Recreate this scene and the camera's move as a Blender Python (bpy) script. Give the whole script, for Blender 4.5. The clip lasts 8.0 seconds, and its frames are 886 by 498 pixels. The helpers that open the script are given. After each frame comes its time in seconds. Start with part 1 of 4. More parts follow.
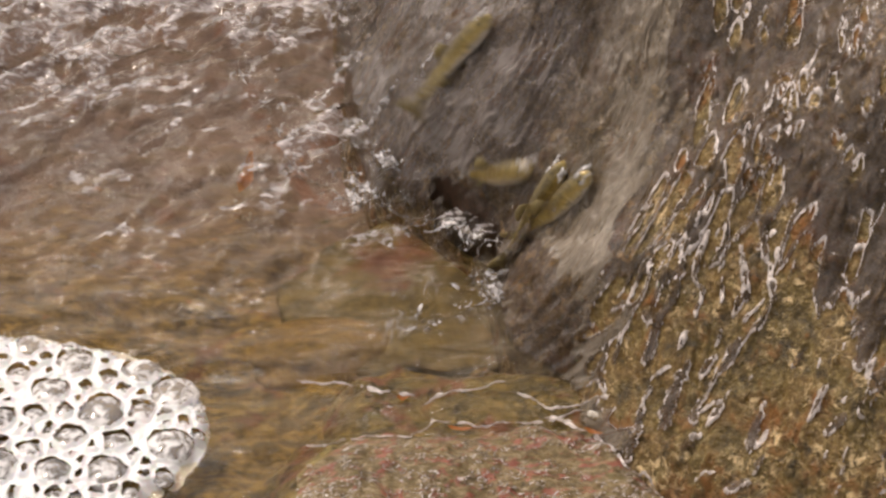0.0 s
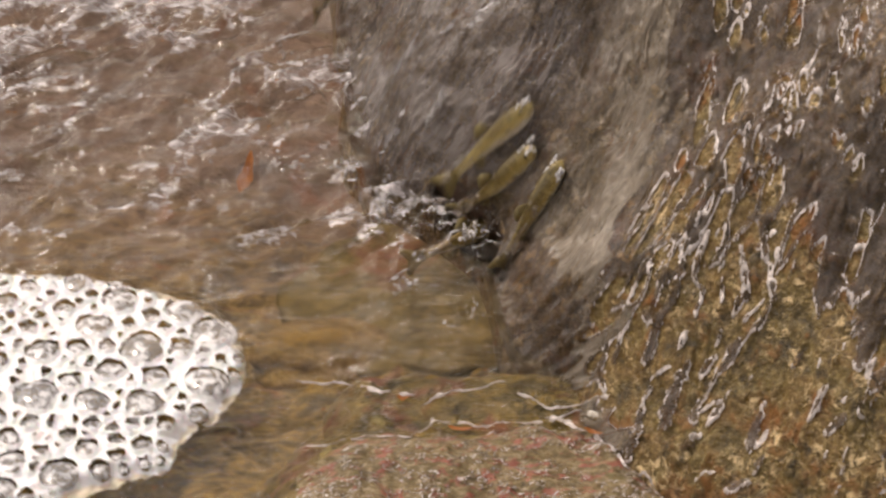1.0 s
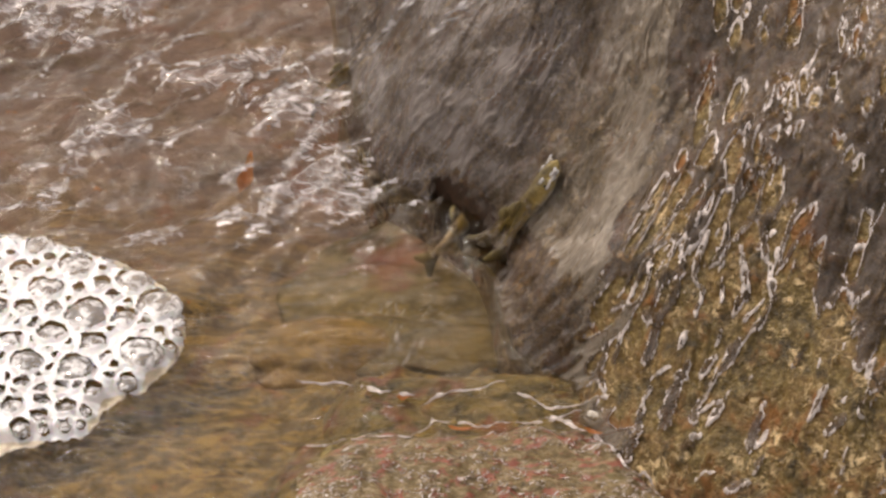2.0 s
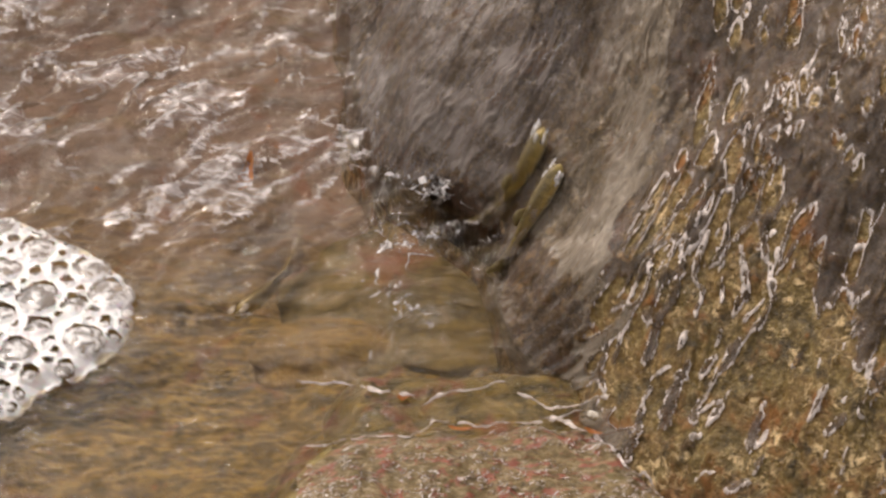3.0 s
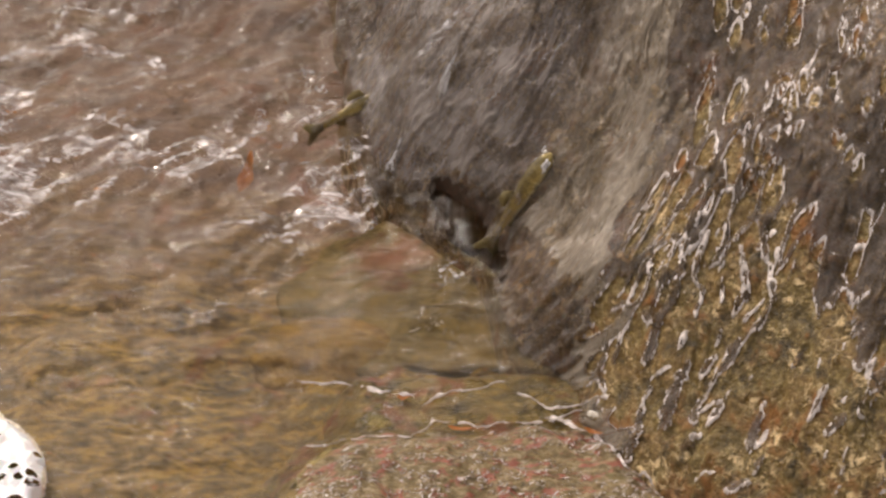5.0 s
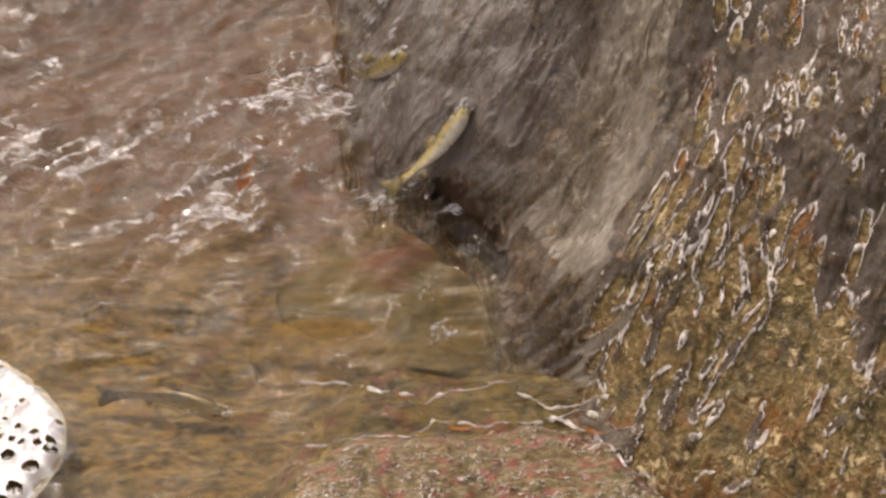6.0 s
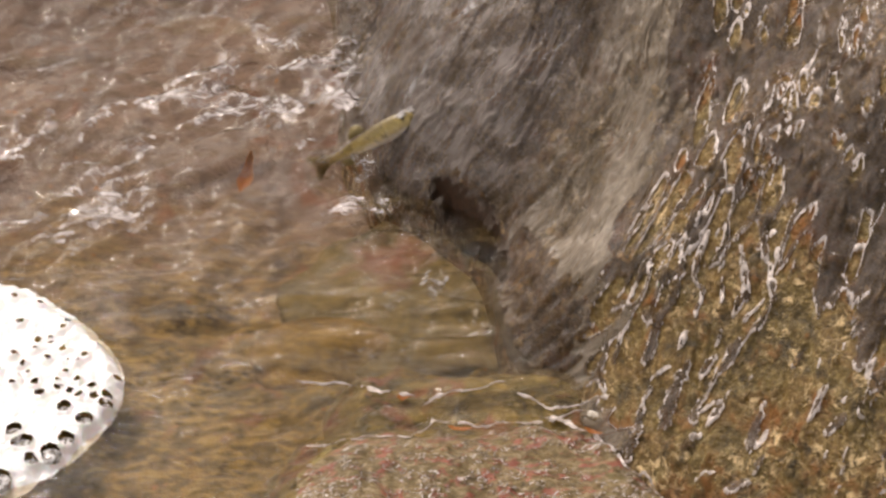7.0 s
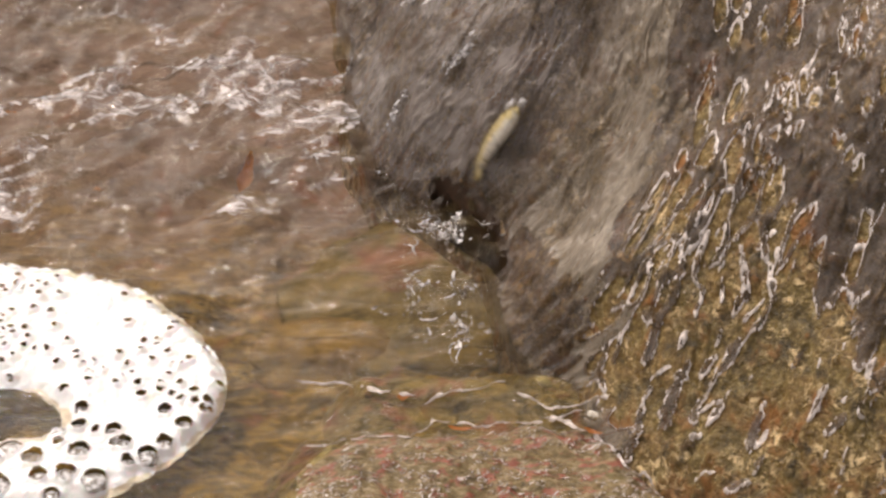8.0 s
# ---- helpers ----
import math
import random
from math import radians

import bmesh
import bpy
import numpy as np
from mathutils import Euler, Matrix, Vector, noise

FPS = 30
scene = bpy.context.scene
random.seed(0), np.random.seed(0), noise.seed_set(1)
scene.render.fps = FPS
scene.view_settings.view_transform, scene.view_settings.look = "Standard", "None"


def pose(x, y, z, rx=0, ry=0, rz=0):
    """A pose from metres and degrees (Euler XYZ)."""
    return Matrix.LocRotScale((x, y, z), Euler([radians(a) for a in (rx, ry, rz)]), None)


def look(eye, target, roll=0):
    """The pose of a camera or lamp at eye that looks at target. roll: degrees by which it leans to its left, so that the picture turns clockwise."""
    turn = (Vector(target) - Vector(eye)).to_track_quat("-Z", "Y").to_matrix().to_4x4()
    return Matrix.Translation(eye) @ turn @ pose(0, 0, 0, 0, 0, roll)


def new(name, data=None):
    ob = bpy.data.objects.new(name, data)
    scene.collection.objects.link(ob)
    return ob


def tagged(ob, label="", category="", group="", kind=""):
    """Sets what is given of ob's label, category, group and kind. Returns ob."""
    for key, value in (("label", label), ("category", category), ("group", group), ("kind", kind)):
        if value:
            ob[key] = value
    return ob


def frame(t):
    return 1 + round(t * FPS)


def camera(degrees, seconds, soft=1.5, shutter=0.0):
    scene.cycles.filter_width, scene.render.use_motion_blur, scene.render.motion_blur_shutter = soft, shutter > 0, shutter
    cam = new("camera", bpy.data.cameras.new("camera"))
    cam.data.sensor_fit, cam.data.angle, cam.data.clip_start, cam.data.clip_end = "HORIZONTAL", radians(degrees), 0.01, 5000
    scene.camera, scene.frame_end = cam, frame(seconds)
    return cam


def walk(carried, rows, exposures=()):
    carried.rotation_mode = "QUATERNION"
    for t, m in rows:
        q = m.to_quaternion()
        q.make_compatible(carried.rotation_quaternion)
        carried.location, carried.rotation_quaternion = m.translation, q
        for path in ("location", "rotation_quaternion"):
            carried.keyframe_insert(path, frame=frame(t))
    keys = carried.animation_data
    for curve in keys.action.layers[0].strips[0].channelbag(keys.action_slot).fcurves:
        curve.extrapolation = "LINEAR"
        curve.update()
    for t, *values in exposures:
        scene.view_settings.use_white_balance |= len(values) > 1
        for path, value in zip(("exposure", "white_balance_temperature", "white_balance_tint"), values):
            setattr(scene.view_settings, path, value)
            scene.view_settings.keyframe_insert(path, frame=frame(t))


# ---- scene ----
cam = camera(22, 8.0, soft=2.5, shutter=0.5)
EYE = (0.0, -1.3406, 1.1249)
walk(cam, [(0.0, look(EYE, (0, 0, 0))), (8.0, look(EYE, (0, 0, 0)))],
     exposures=[(0.0, -0.08, 7300, 16), (3.0, -0.03, 7300, 16), (6.0, 0.03, 7300, 16), (8.0, 0.09, 7300, 16)])

# ---- daylight: a bright hazy sky and a veiled sun ----
SUN_EL, SUN_AZ = 57.0, -40.0
world = bpy.data.worlds.new("sky")
scene.world = world
world.use_nodes = True
wn = world.node_tree.nodes
sky = wn.new("ShaderNodeTexSky")
sky.sky_type, sky.sun_disc = "NISHITA", False
sky.sun_elevation, sky.sun_rotation = radians(SUN_EL), radians(SUN_AZ)
sky.dust_density = 4.0
pale = wn.new("ShaderNodeHueSaturation")
pale.inputs["Saturation"].default_value = 0.2
world.node_tree.links.new(sky.outputs[0], pale.inputs["Color"])
world.node_tree.links.new(pale.outputs[0], wn["Background"].inputs["Color"])
wn["Background"].inputs["Strength"].default_value = 0.15
sun = new("sun", bpy.data.lights.new("sun", "SUN"))
sun.data.energy, sun.data.angle, sun.data.color = 1.5, radians(10), (1.0, 0.93, 0.85)
sun.matrix_world = look((math.sin(radians(SUN_AZ)) * math.cos(radians(SUN_EL)), math.cos(radians(SUN_AZ)) * math.cos(radians(SUN_EL)), math.sin(radians(SUN_EL))), (0, 0, 0))


# ---- noise on arrays ----
def hashed(i, j, seed):
    n = (i * 374761393 + j * 668265263 + seed * 974634777) & 0x7FFFFFFF
    n = ((n ^ (n >> 13)) * 1274126177) & 0x7FFFFFFF
    return ((n ^ (n >> 16)) & 0xFFFFFF) / 0xFFFFFF


def vnoise(x, y, seed=0):
    """Smooth noise, -1 to 1, of unit grain."""
    i, j = np.floor(x).astype(np.int64), np.floor(y).astype(np.int64)
    fx, fy = x - i, y - j
    fx, fy = fx * fx * (3 - 2 * fx), fy * fy * (3 - 2 * fy)
    a = hashed(i, j, seed) * (1 - fx) + hashed(i + 1, j, seed) * fx
    b = hashed(i, j + 1, seed) * (1 - fx) + hashed(i + 1, j + 1, seed) * fx
    return (a * (1 - fy) + b * fy) * 2 - 1


def fbm(x, y, seed=0, octaves=3):
    out, amp = 0, 1.0
    for k in range(octaves):
        out = out + amp * vnoise(x * 2 ** k + 17.3 * k, y * 2 ** k - 9.1 * k, seed + k)
        amp *= 0.5
    return out


def cells(x, y, seed=0):
    """Distance between the nearest and the second nearest scattered point, and the number of the nearest."""
    i0, j0 = np.floor(x).astype(np.int64), np.floor(y).astype(np.int64)
    f1, f2, who = np.full(x.shape, 9.0), np.full(x.shape, 9.0), np.zeros(x.shape)
    for di in (-1, 0, 1):
        for dj in (-1, 0, 1):
            i, j = i0 + di, j0 + dj
            d = np.hypot(i + hashed(i, j, seed) - x, j + hashed(i, j, seed + 5) - y)
            near = d < f1
            f2 = np.where(near, f1, np.minimum(f2, d))
            who = np.where(near, hashed(i, j, seed + 9), who)
            f1 = np.where(near, d, f1)
    return f2 - f1, who


def step(a, b, x):
    t = np.clip((x - a) / (b - a), 0, 1)
    return t * t * (3 - 2 * t)


# ---- mesh helpers ----
def put(name, verts, faces, mats, parent=None, slots=None, smooth=True):
    me = bpy.data.meshes.new(name)
    me.from_pydata([tuple(v) for v in verts], [], [tuple(f) for f in faces])
    for m in mats if isinstance(mats, (list, tuple)) else [mats]:
        me.materials.append(m)
    if slots is not None:
        me.polygons.foreach_set("material_index", np.asarray(slots, dtype=np.int32))
    me.polygons.foreach_set("use_smooth", np.full(len(me.polygons), smooth))
    me.update()
    ob = new(name, me)
    if parent is not None:
        ob.parent = parent
    return ob


def part(name, bm, material, parent, label=""):
    me = bpy.data.meshes.new(name)
    bm.to_mesh(me)
    bm.free()
    me.materials.append(material)
    me.polygons.foreach_set("use_smooth", np.full(len(me.polygons), True))
    ob = new(name, me)
    ob.parent = parent
    return tagged(ob, label=label)


def grid(name, X, Y, Z, mats, parent=None, keep=None, slots=None, flow=None):
    """A sheet from arrays of equal shape; keep and slots are given per cell."""
    n, m = X.shape
    idx = np.arange(n * m).reshape(n, m)
    f = np.stack([idx[:-1, :-1], idx[:-1, 1:], idx[1:, 1:], idx[1:, :-1]], -1).reshape(-1, 4)
    if keep is not None:
        sel = keep.reshape(-1)
        f = f[sel]
        if slots is not None:
            slots = slots.reshape(-1)[sel]
    elif slots is not None:
        slots = slots.reshape(-1)
    v = np.stack([X, Y, Z], -1).reshape(-1, 3)
    used = np.unique(f)
    back = np.zeros(len(v), dtype=np.int64)
    back[used] = np.arange(len(used))
    ob = put(name, v[used].tolist(), back[f].tolist(), mats, parent, slots)
    if flow is not None:
        uv = np.stack([flow[0], flow[1]], -1).reshape(-1, 2)[f.reshape(-1)]
        ob.data.uv_layers.new(name="flow").data.foreach_set("uv", uv.reshape(-1).astype(np.float32))
    return ob


# ---- materials ----
class Nodes:
    def __init__(self, name):
        self.mat = bpy.data.materials.new(name)
        self.mat.use_nodes = True
        self.t = self.mat.node_tree
        self.t.nodes.clear()
        self.out = self.add("ShaderNodeOutputMaterial")
        self.co = self.add("ShaderNodeTexCoord").outputs["Object"]

    def add(self, kind, **values):
        n = self.t.nodes.new(kind)
        for key, value in values.items():
            n.inputs[key.replace("_", " ")].default_value = value
        return n

    def link(self, a, b):
        self.t.links.new(a, b)

    def scaled(self, sx, sy, sz, rot=(0, 0, 0)):
        m = self.add("ShaderNodeMapping")
        m.inputs["Scale"].default_value = (sx, sy, sz)
        m.inputs["Rotation"].default_value = [radians(a) for a in rot]
        self.link(self.co, m.inputs["Vector"])
        return m.outputs[0]

    def apart(self):
        """Coordinates that differ from object to object."""
        m, far = self.add("ShaderNodeVectorMath"), self.add("ShaderNodeMath")
        far.operation = "MULTIPLY"
        far.inputs[1].default_value = 40.0
        self.link(self.add("ShaderNodeObjectInfo").outputs["Random"], far.inputs[0])
        self.link(self.co, m.inputs[0])
        self.link(far.outputs[0], m.inputs[1])
        return m.outputs[0]

    def noise(self, scale, detail=4.0, rough=0.55, warp=0.0, co=None):
        n = self.add("ShaderNodeTexNoise", Scale=scale, Detail=detail, Roughness=rough, Distortion=warp)
        self.link(co or self.co, n.inputs["Vector"])
        return n.outputs[0]

    def ramp(self, fac, stops):
        r = self.add("ShaderNodeValToRGB")
        e = r.color_ramp.elements
        while len(e) < len(stops):
            e.new(0.5)
        for k, (p, c) in enumerate(stops):
            e[k].position = p
            e[k].color = (*c, 1) if len(c) == 3 else c
        self.link(fac, r.inputs[0])
        return r.outputs[0]

    def grey(self, fac, a, b, lo=0.0, hi=1.0):
        m = self.add("ShaderNodeMapRange")
        m.inputs["From Min"].default_value, m.inputs["From Max"].default_value = a, b
        m.inputs["To Min"].default_value, m.inputs["To Max"].default_value = lo, hi
        self.link(fac, m.inputs["Value"])
        return m.outputs[0]

    def mix(self, fac, a, b):
        m = self.add("ShaderNodeMix")
        m.data_type = "RGBA"
        for k, value in ((0, fac), (6, a), (7, b)):
            if isinstance(value, bpy.types.NodeSocket):
                self.link(value, m.inputs[k])
            else:
                m.inputs[k].default_value = value if k == 0 else (*value, 1)
        return m.outputs[2]

    def bump(self, height, strength, distance, under=None):
        b = self.add("ShaderNodeBump", Strength=strength, Distance=distance)
        self.link(height, b.inputs["Height"])
        if under is not None:
            self.link(under, b.inputs["Normal"])
        return b.outputs[0]

    def surface(self, color, rough, normal=None, **values):
        p = self.add("ShaderNodeBsdfPrincipled", **values)
        for key, value in (("Base Color", color), ("Roughness", rough), ("Normal", normal)):
            if isinstance(value, bpy.types.NodeSocket):
                self.link(value, p.inputs[key])
            elif value is not None:
                p.inputs[key].default_value = value if key == "Roughness" else (*value, 1)
        self.link(p.outputs[0], self.out.inputs["Surface"])
        return self.mat

    def watery(self, tint, milk, milk_color, rough, normal, ior=1.33, gain=1.0):
        """Clear water: see-through with a tint, a milky share for froth and painted sheen, and a gloss by Fresnel."""
        clear = self.add("ShaderNodeBsdfTransparent")
        clear.inputs["Color"].default_value = (*tint, 1)
        froth = self.add("ShaderNodeBsdfDiffuse")
        froth.inputs["Color"].default_value = (*milk_color, 1)
        gloss = self.add("ShaderNodeBsdfGlossy")
        gloss.inputs["Roughness"].default_value = rough
        fres = self.add("ShaderNodeFresnel", IOR=ior)
        if normal is not None:
            for n in (froth, gloss, fres):
                self.link(normal, n.inputs["Normal"])
        a, b = self.add("ShaderNodeMixShader"), self.add("ShaderNodeMixShader")
        if isinstance(milk, bpy.types.NodeSocket):
            self.link(milk, a.inputs[0])
        else:
            a.inputs[0].default_value = milk
        self.link(clear.outputs[0], a.inputs[1])
        self.link(froth.outputs[0], a.inputs[2])
        share = self.add("ShaderNodeMath")
        share.operation, share.use_clamp = "MULTIPLY", True
        share.inputs[1].default_value = gain
        self.link(fres.outputs[0], share.inputs[0])
        self.link(share.outputs[0], b.inputs[0])
        self.link(a.outputs[0], b.inputs[1])
        self.link(gloss.outputs[0], b.inputs[2])
        self.link(b.outputs[0], self.out.inputs["Surface"])
        return self.mat


def make_rock():
    n = Nodes("wet_algae_rock")
    broad = n.ramp(n.noise(16, 5, 0.65, 0.5), [(0.3, (0.085, 0.054, 0.018)), (0.44, (0.16, 0.107, 0.028)), (0.56, (0.21, 0.11, 0.028)), (0.7, (0.14, 0.115, 0.034))])
    grain = n.ramp(n.noise(190, 4, 0.75), [(0.36, (0.045, 0.032, 0.012)), (0.5, (0.155, 0.108, 0.034)), (0.6, (0.38, 0.285, 0.12)), (0.68, (0.66, 0.56, 0.38))])
    c = n.mix(0.5, broad, grain)
    pale = n.grey(n.noise(115, 3, 0.6, 0.6), 0.515, 0.595)
    some = n.grey(n.noise(24, 4, 0.7), 0.46, 0.58)
    both = n.add("ShaderNodeMath")
    both.operation = "MULTIPLY"
    n.link(pale, both.inputs[0])
    n.link(some, both.inputs[1])
    c = n.mix(both.outputs[0], c, (0.7, 0.52, 0.28))
    c = n.mix(n.grey(n.noise(30, 4, 0.7), 0.52, 0.66), c, (0.25, 0.1, 0.022))
    c = n.mix(n.grey(n.noise(40, 5, 0.75), 0.48, 0.34), c, (0.045, 0.032, 0.014))
    nor = n.bump(n.noise(280, 4, 0.75), 0.7, 0.003, n.bump(both.outputs[0], 0.7, 0.004, n.bump(n.noise(60, 4, 0.65), 0.8, 0.008)))
    return n.surface(c, n.grey(n.noise(120, 2), 0.3, 0.7, 0.22, 0.6), nor)


def make_bed():
    n = Nodes("brown_stream_bed")
    wavy = n.scaled(1.0, 1.5, 1.0)
    broad = n.ramp(n.noise(11, 5, 0.7, 0.3, co=wavy), [(0.32, (0.075, 0.055, 0.018)), (0.43, (0.15, 0.107, 0.028)), (0.54, (0.28, 0.185, 0.038)), (0.66, (0.14, 0.107, 0.03))])
    grain = n.ramp(n.noise(80, 5, 0.72, 0.1, co=wavy), [(0.38, (0.035, 0.025, 0.01)), (0.5, (0.155, 0.108, 0.034)), (0.61, (0.45, 0.31, 0.1))])
    c = n.mix(0.68, broad, grain)
    c = n.mix(n.grey(n.noise(36, 4, 0.75, 0.1, co=wavy), 0.53, 0.62, 0.0, 0.75), c, (0.42, 0.285, 0.07))
    c = n.mix(n.grey(n.noise(30, 4, 0.75, 0.1), 0.44, 0.36, 0.0, 0.5), c, (0.07, 0.055, 0.02))
    sep = n.add("ShaderNodeSeparateXYZ")
    n.link(n.co, sep.inputs[0])
    shift = n.add("ShaderNodeMath")
    n.link(sep.outputs[1], shift.inputs[0])
    n.link(n.grey(n.noise(11, 3, 0.6), 0.2, 0.8, -0.09, 0.09), shift.inputs[1])
    # Far bed greyer and paler, lifted to stand for reflected sky.
    silt_sheen = n.mix(n.noise(24, 5, 0.7, 1.0), (0.165, 0.124, 0.122), (0.38, 0.284, 0.284))
    away = n.add("ShaderNodeVectorMath")
    away.operation = "LENGTH"
    n.link(n.co, away.inputs[0])
    near = n.add("ShaderNodeMath")
    near.operation = "MULTIPLY"
    n.link(n.grey(shift.outputs[0], -0.08, 0.2, 0.0, 0.9), near.inputs[0])
    n.link(n.grey(away.outputs["Value"], 1.6, 0.8), near.inputs[1])
    c = n.mix(near.outputs[0], c, silt_sheen)
    c = n.mix(n.grey(n.noise(19, 3, 0.6, 0.8), 0.58, 0.68, 0.0, 0.5), c, (0.27, 0.095, 0.055))
    c = n.mix(n.grey(n.noise(90, 2, 0.6), 0.7, 0.76), c, (0.4, 0.16, 0.04))
    nor = n.bump(n.noise(110, 4, 0.7), 0.7, 0.006, n.bump(n.noise(28, 4, 0.6), 0.6, 0.015))
    return n.surface(c, 0.7, nor)


def make_slab():
    n = Nodes("red_flecked_rock")
    n.co = n.scaled(0.75, 1.2, 1.0)
    broad = n.ramp(n.noise(26, 5, 0.65, 0.6), [(0.3, (0.1, 0.072, 0.03)), (0.5, (0.21, 0.145, 0.06)), (0.7, (0.29, 0.19, 0.085))])
    grain = n.ramp(n.noise(210, 4, 0.75), [(0.34, (0.08, 0.058, 0.026)), (0.48, (0.2, 0.145, 0.065)), (0.58, (0.38, 0.29, 0.16)), (0.68, (0.62, 0.54, 0.42))])
    c = n.mix(0.55, broad, grain)
    c = n.mix(n.grey(n.noise(85, 4, 0.75), 0.53, 0.6, 0.0, 0.8), c, (0.36, 0.1, 0.075))
    c = n.mix(n.grey(n.noise(60, 4, 0.7), 0.6, 0.68, 0.0, 0.7), c, (0.2, 0.175, 0.05))
    c = n.mix(n.grey(n.noise(120, 3, 0.7, 0.5), 0.42, 0.34, 0.0, 0.6), c, (0.06, 0.044, 0.022))
    nor = n.bump(n.noise(170, 4, 0.75), 0.9, 0.004, n.bump(n.noise(45, 4, 0.6), 0.6, 0.008))
    return n.surface(c, 0.3, nor)


def make_shelf():
    n = Nodes("algae_on_sunken_rock")
    c = n.ramp(n.noise(30, 5, 0.7, 0.8), [(0.34, (0.045, 0.036, 0.012)), (0.47, (0.13, 0.1, 0.024)), (0.58, (0.24, 0.175, 0.045)), (0.68, (0.12, 0.1, 0.03))])
    c = n.mix(n.grey(n.noise(130, 4, 0.75), 0.5, 0.64, 0.0, 0.7), c, (0.38, 0.28, 0.09))
    c = n.mix(n.grey(n.noise(22, 4, 0.65, 0.8), 0.53, 0.63, 0.0, 0.75), c, (0.28, 0.09, 0.06))
    c = n.mix(n.grey(n.noise(90, 4, 0.7), 0.42, 0.32), c, (0.04, 0.03, 0.012))
    return n.surface(c, 0.4, n.bump(n.noise(150, 4, 0.7), 0.8, 0.004, n.bump(n.noise(40, 4, 0.6), 0.6, 0.008)))


def make_stone(name, a, b):
    n = Nodes(name)
    c = n.mix(n.grey(n.noise(45, 5, 0.7, 1.0), 0.35, 0.65), a, b)
    c = n.mix(n.grey(n.noise(80, 4, 0.75), 0.45, 0.62), c, (0.17, 0.11, 0.04))
    c = n.mix(n.grey(n.noise(220, 2, 0.7), 0.6, 0.75), c, (0.38, 0.27, 0.13))
    return n.surface(c, 0.6, n.bump(n.noise(160, 4), 0.6, 0.004))


def make_boulder():
    n = Nodes("red_and_ochre_boulder")
    c = n.ramp(n.noise(14, 5, 0.65, 1.0), [(0.34, (0.06, 0.046, 0.02)), (0.46, (0.115, 0.09, 0.034)), (0.58, (0.19, 0.14, 0.05)), (0.7, (0.1, 0.09, 0.034))])
    c = n.mix(n.grey(n.noise(90, 5, 0.75), 0.46, 0.64, 0.0, 0.5), c, (0.3, 0.22, 0.08))
    spot = n.add("ShaderNodeVectorMath")
    spot.operation = "DISTANCE"
    n.link(n.co, spot.inputs[0])
    spot.inputs[1].default_value = (-0.02, 0.045, 0.02)
    ragged = n.add("ShaderNodeMath")
    n.link(spot.outputs["Value"], ragged.inputs[0])
    n.link(n.grey(n.noise(40, 4, 0.7), 0.2, 0.8, -0.03, 0.03), ragged.inputs[1])
    c = n.mix(n.grey(ragged.outputs[0], 0.045, 0.012, 0.0, 0.7), c, (0.3, 0.11, 0.08))
    return n.surface(c, 0.6, n.bump(n.noise(150, 4), 0.6, 0.004))


def make_pool_water():
    n = Nodes("pool_water")
    fine = n.noise(85, 4, 0.6, 1.0, co=n.scaled(0.6, 1.5, 1, (0, 0, -25)))
    # Dark and pale streaks painted in for rippled reflection and refraction.
    streak = n.noise(1.0, 4, 0.65, 1.2, co=n.scaled(8, 50, 1, (0, 0, -6)))
    ripple_sheen = n.mix(n.grey(n.noise(1.0, 3, 0.6, 0.8, co=n.scaled(5, 42, 1, (0, 0, -4))), 0.42, 0.58), (0.075, 0.054, 0.022), (0.34, 0.25, 0.12))
    m = n.watery((0.96, 0.9, 0.78), n.grey(streak, 0.48, 0.68, 0.0, 0.3), (0.36, 0.27, 0.165), 0.04, n.bump(fine, 0.8, 0.003), gain=1.55)
    n.link(ripple_sheen, [k for k in n.t.nodes if k.bl_idname == "ShaderNodeBsdfDiffuse"][0].inputs["Color"])
    return m


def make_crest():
    n = Nodes("painted_crest_glint")
    # White share painted on for the glints along ripple crests.
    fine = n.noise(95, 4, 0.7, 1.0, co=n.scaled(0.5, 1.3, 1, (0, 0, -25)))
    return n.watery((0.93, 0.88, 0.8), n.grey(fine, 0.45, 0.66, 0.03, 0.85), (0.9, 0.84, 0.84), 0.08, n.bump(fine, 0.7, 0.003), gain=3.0)


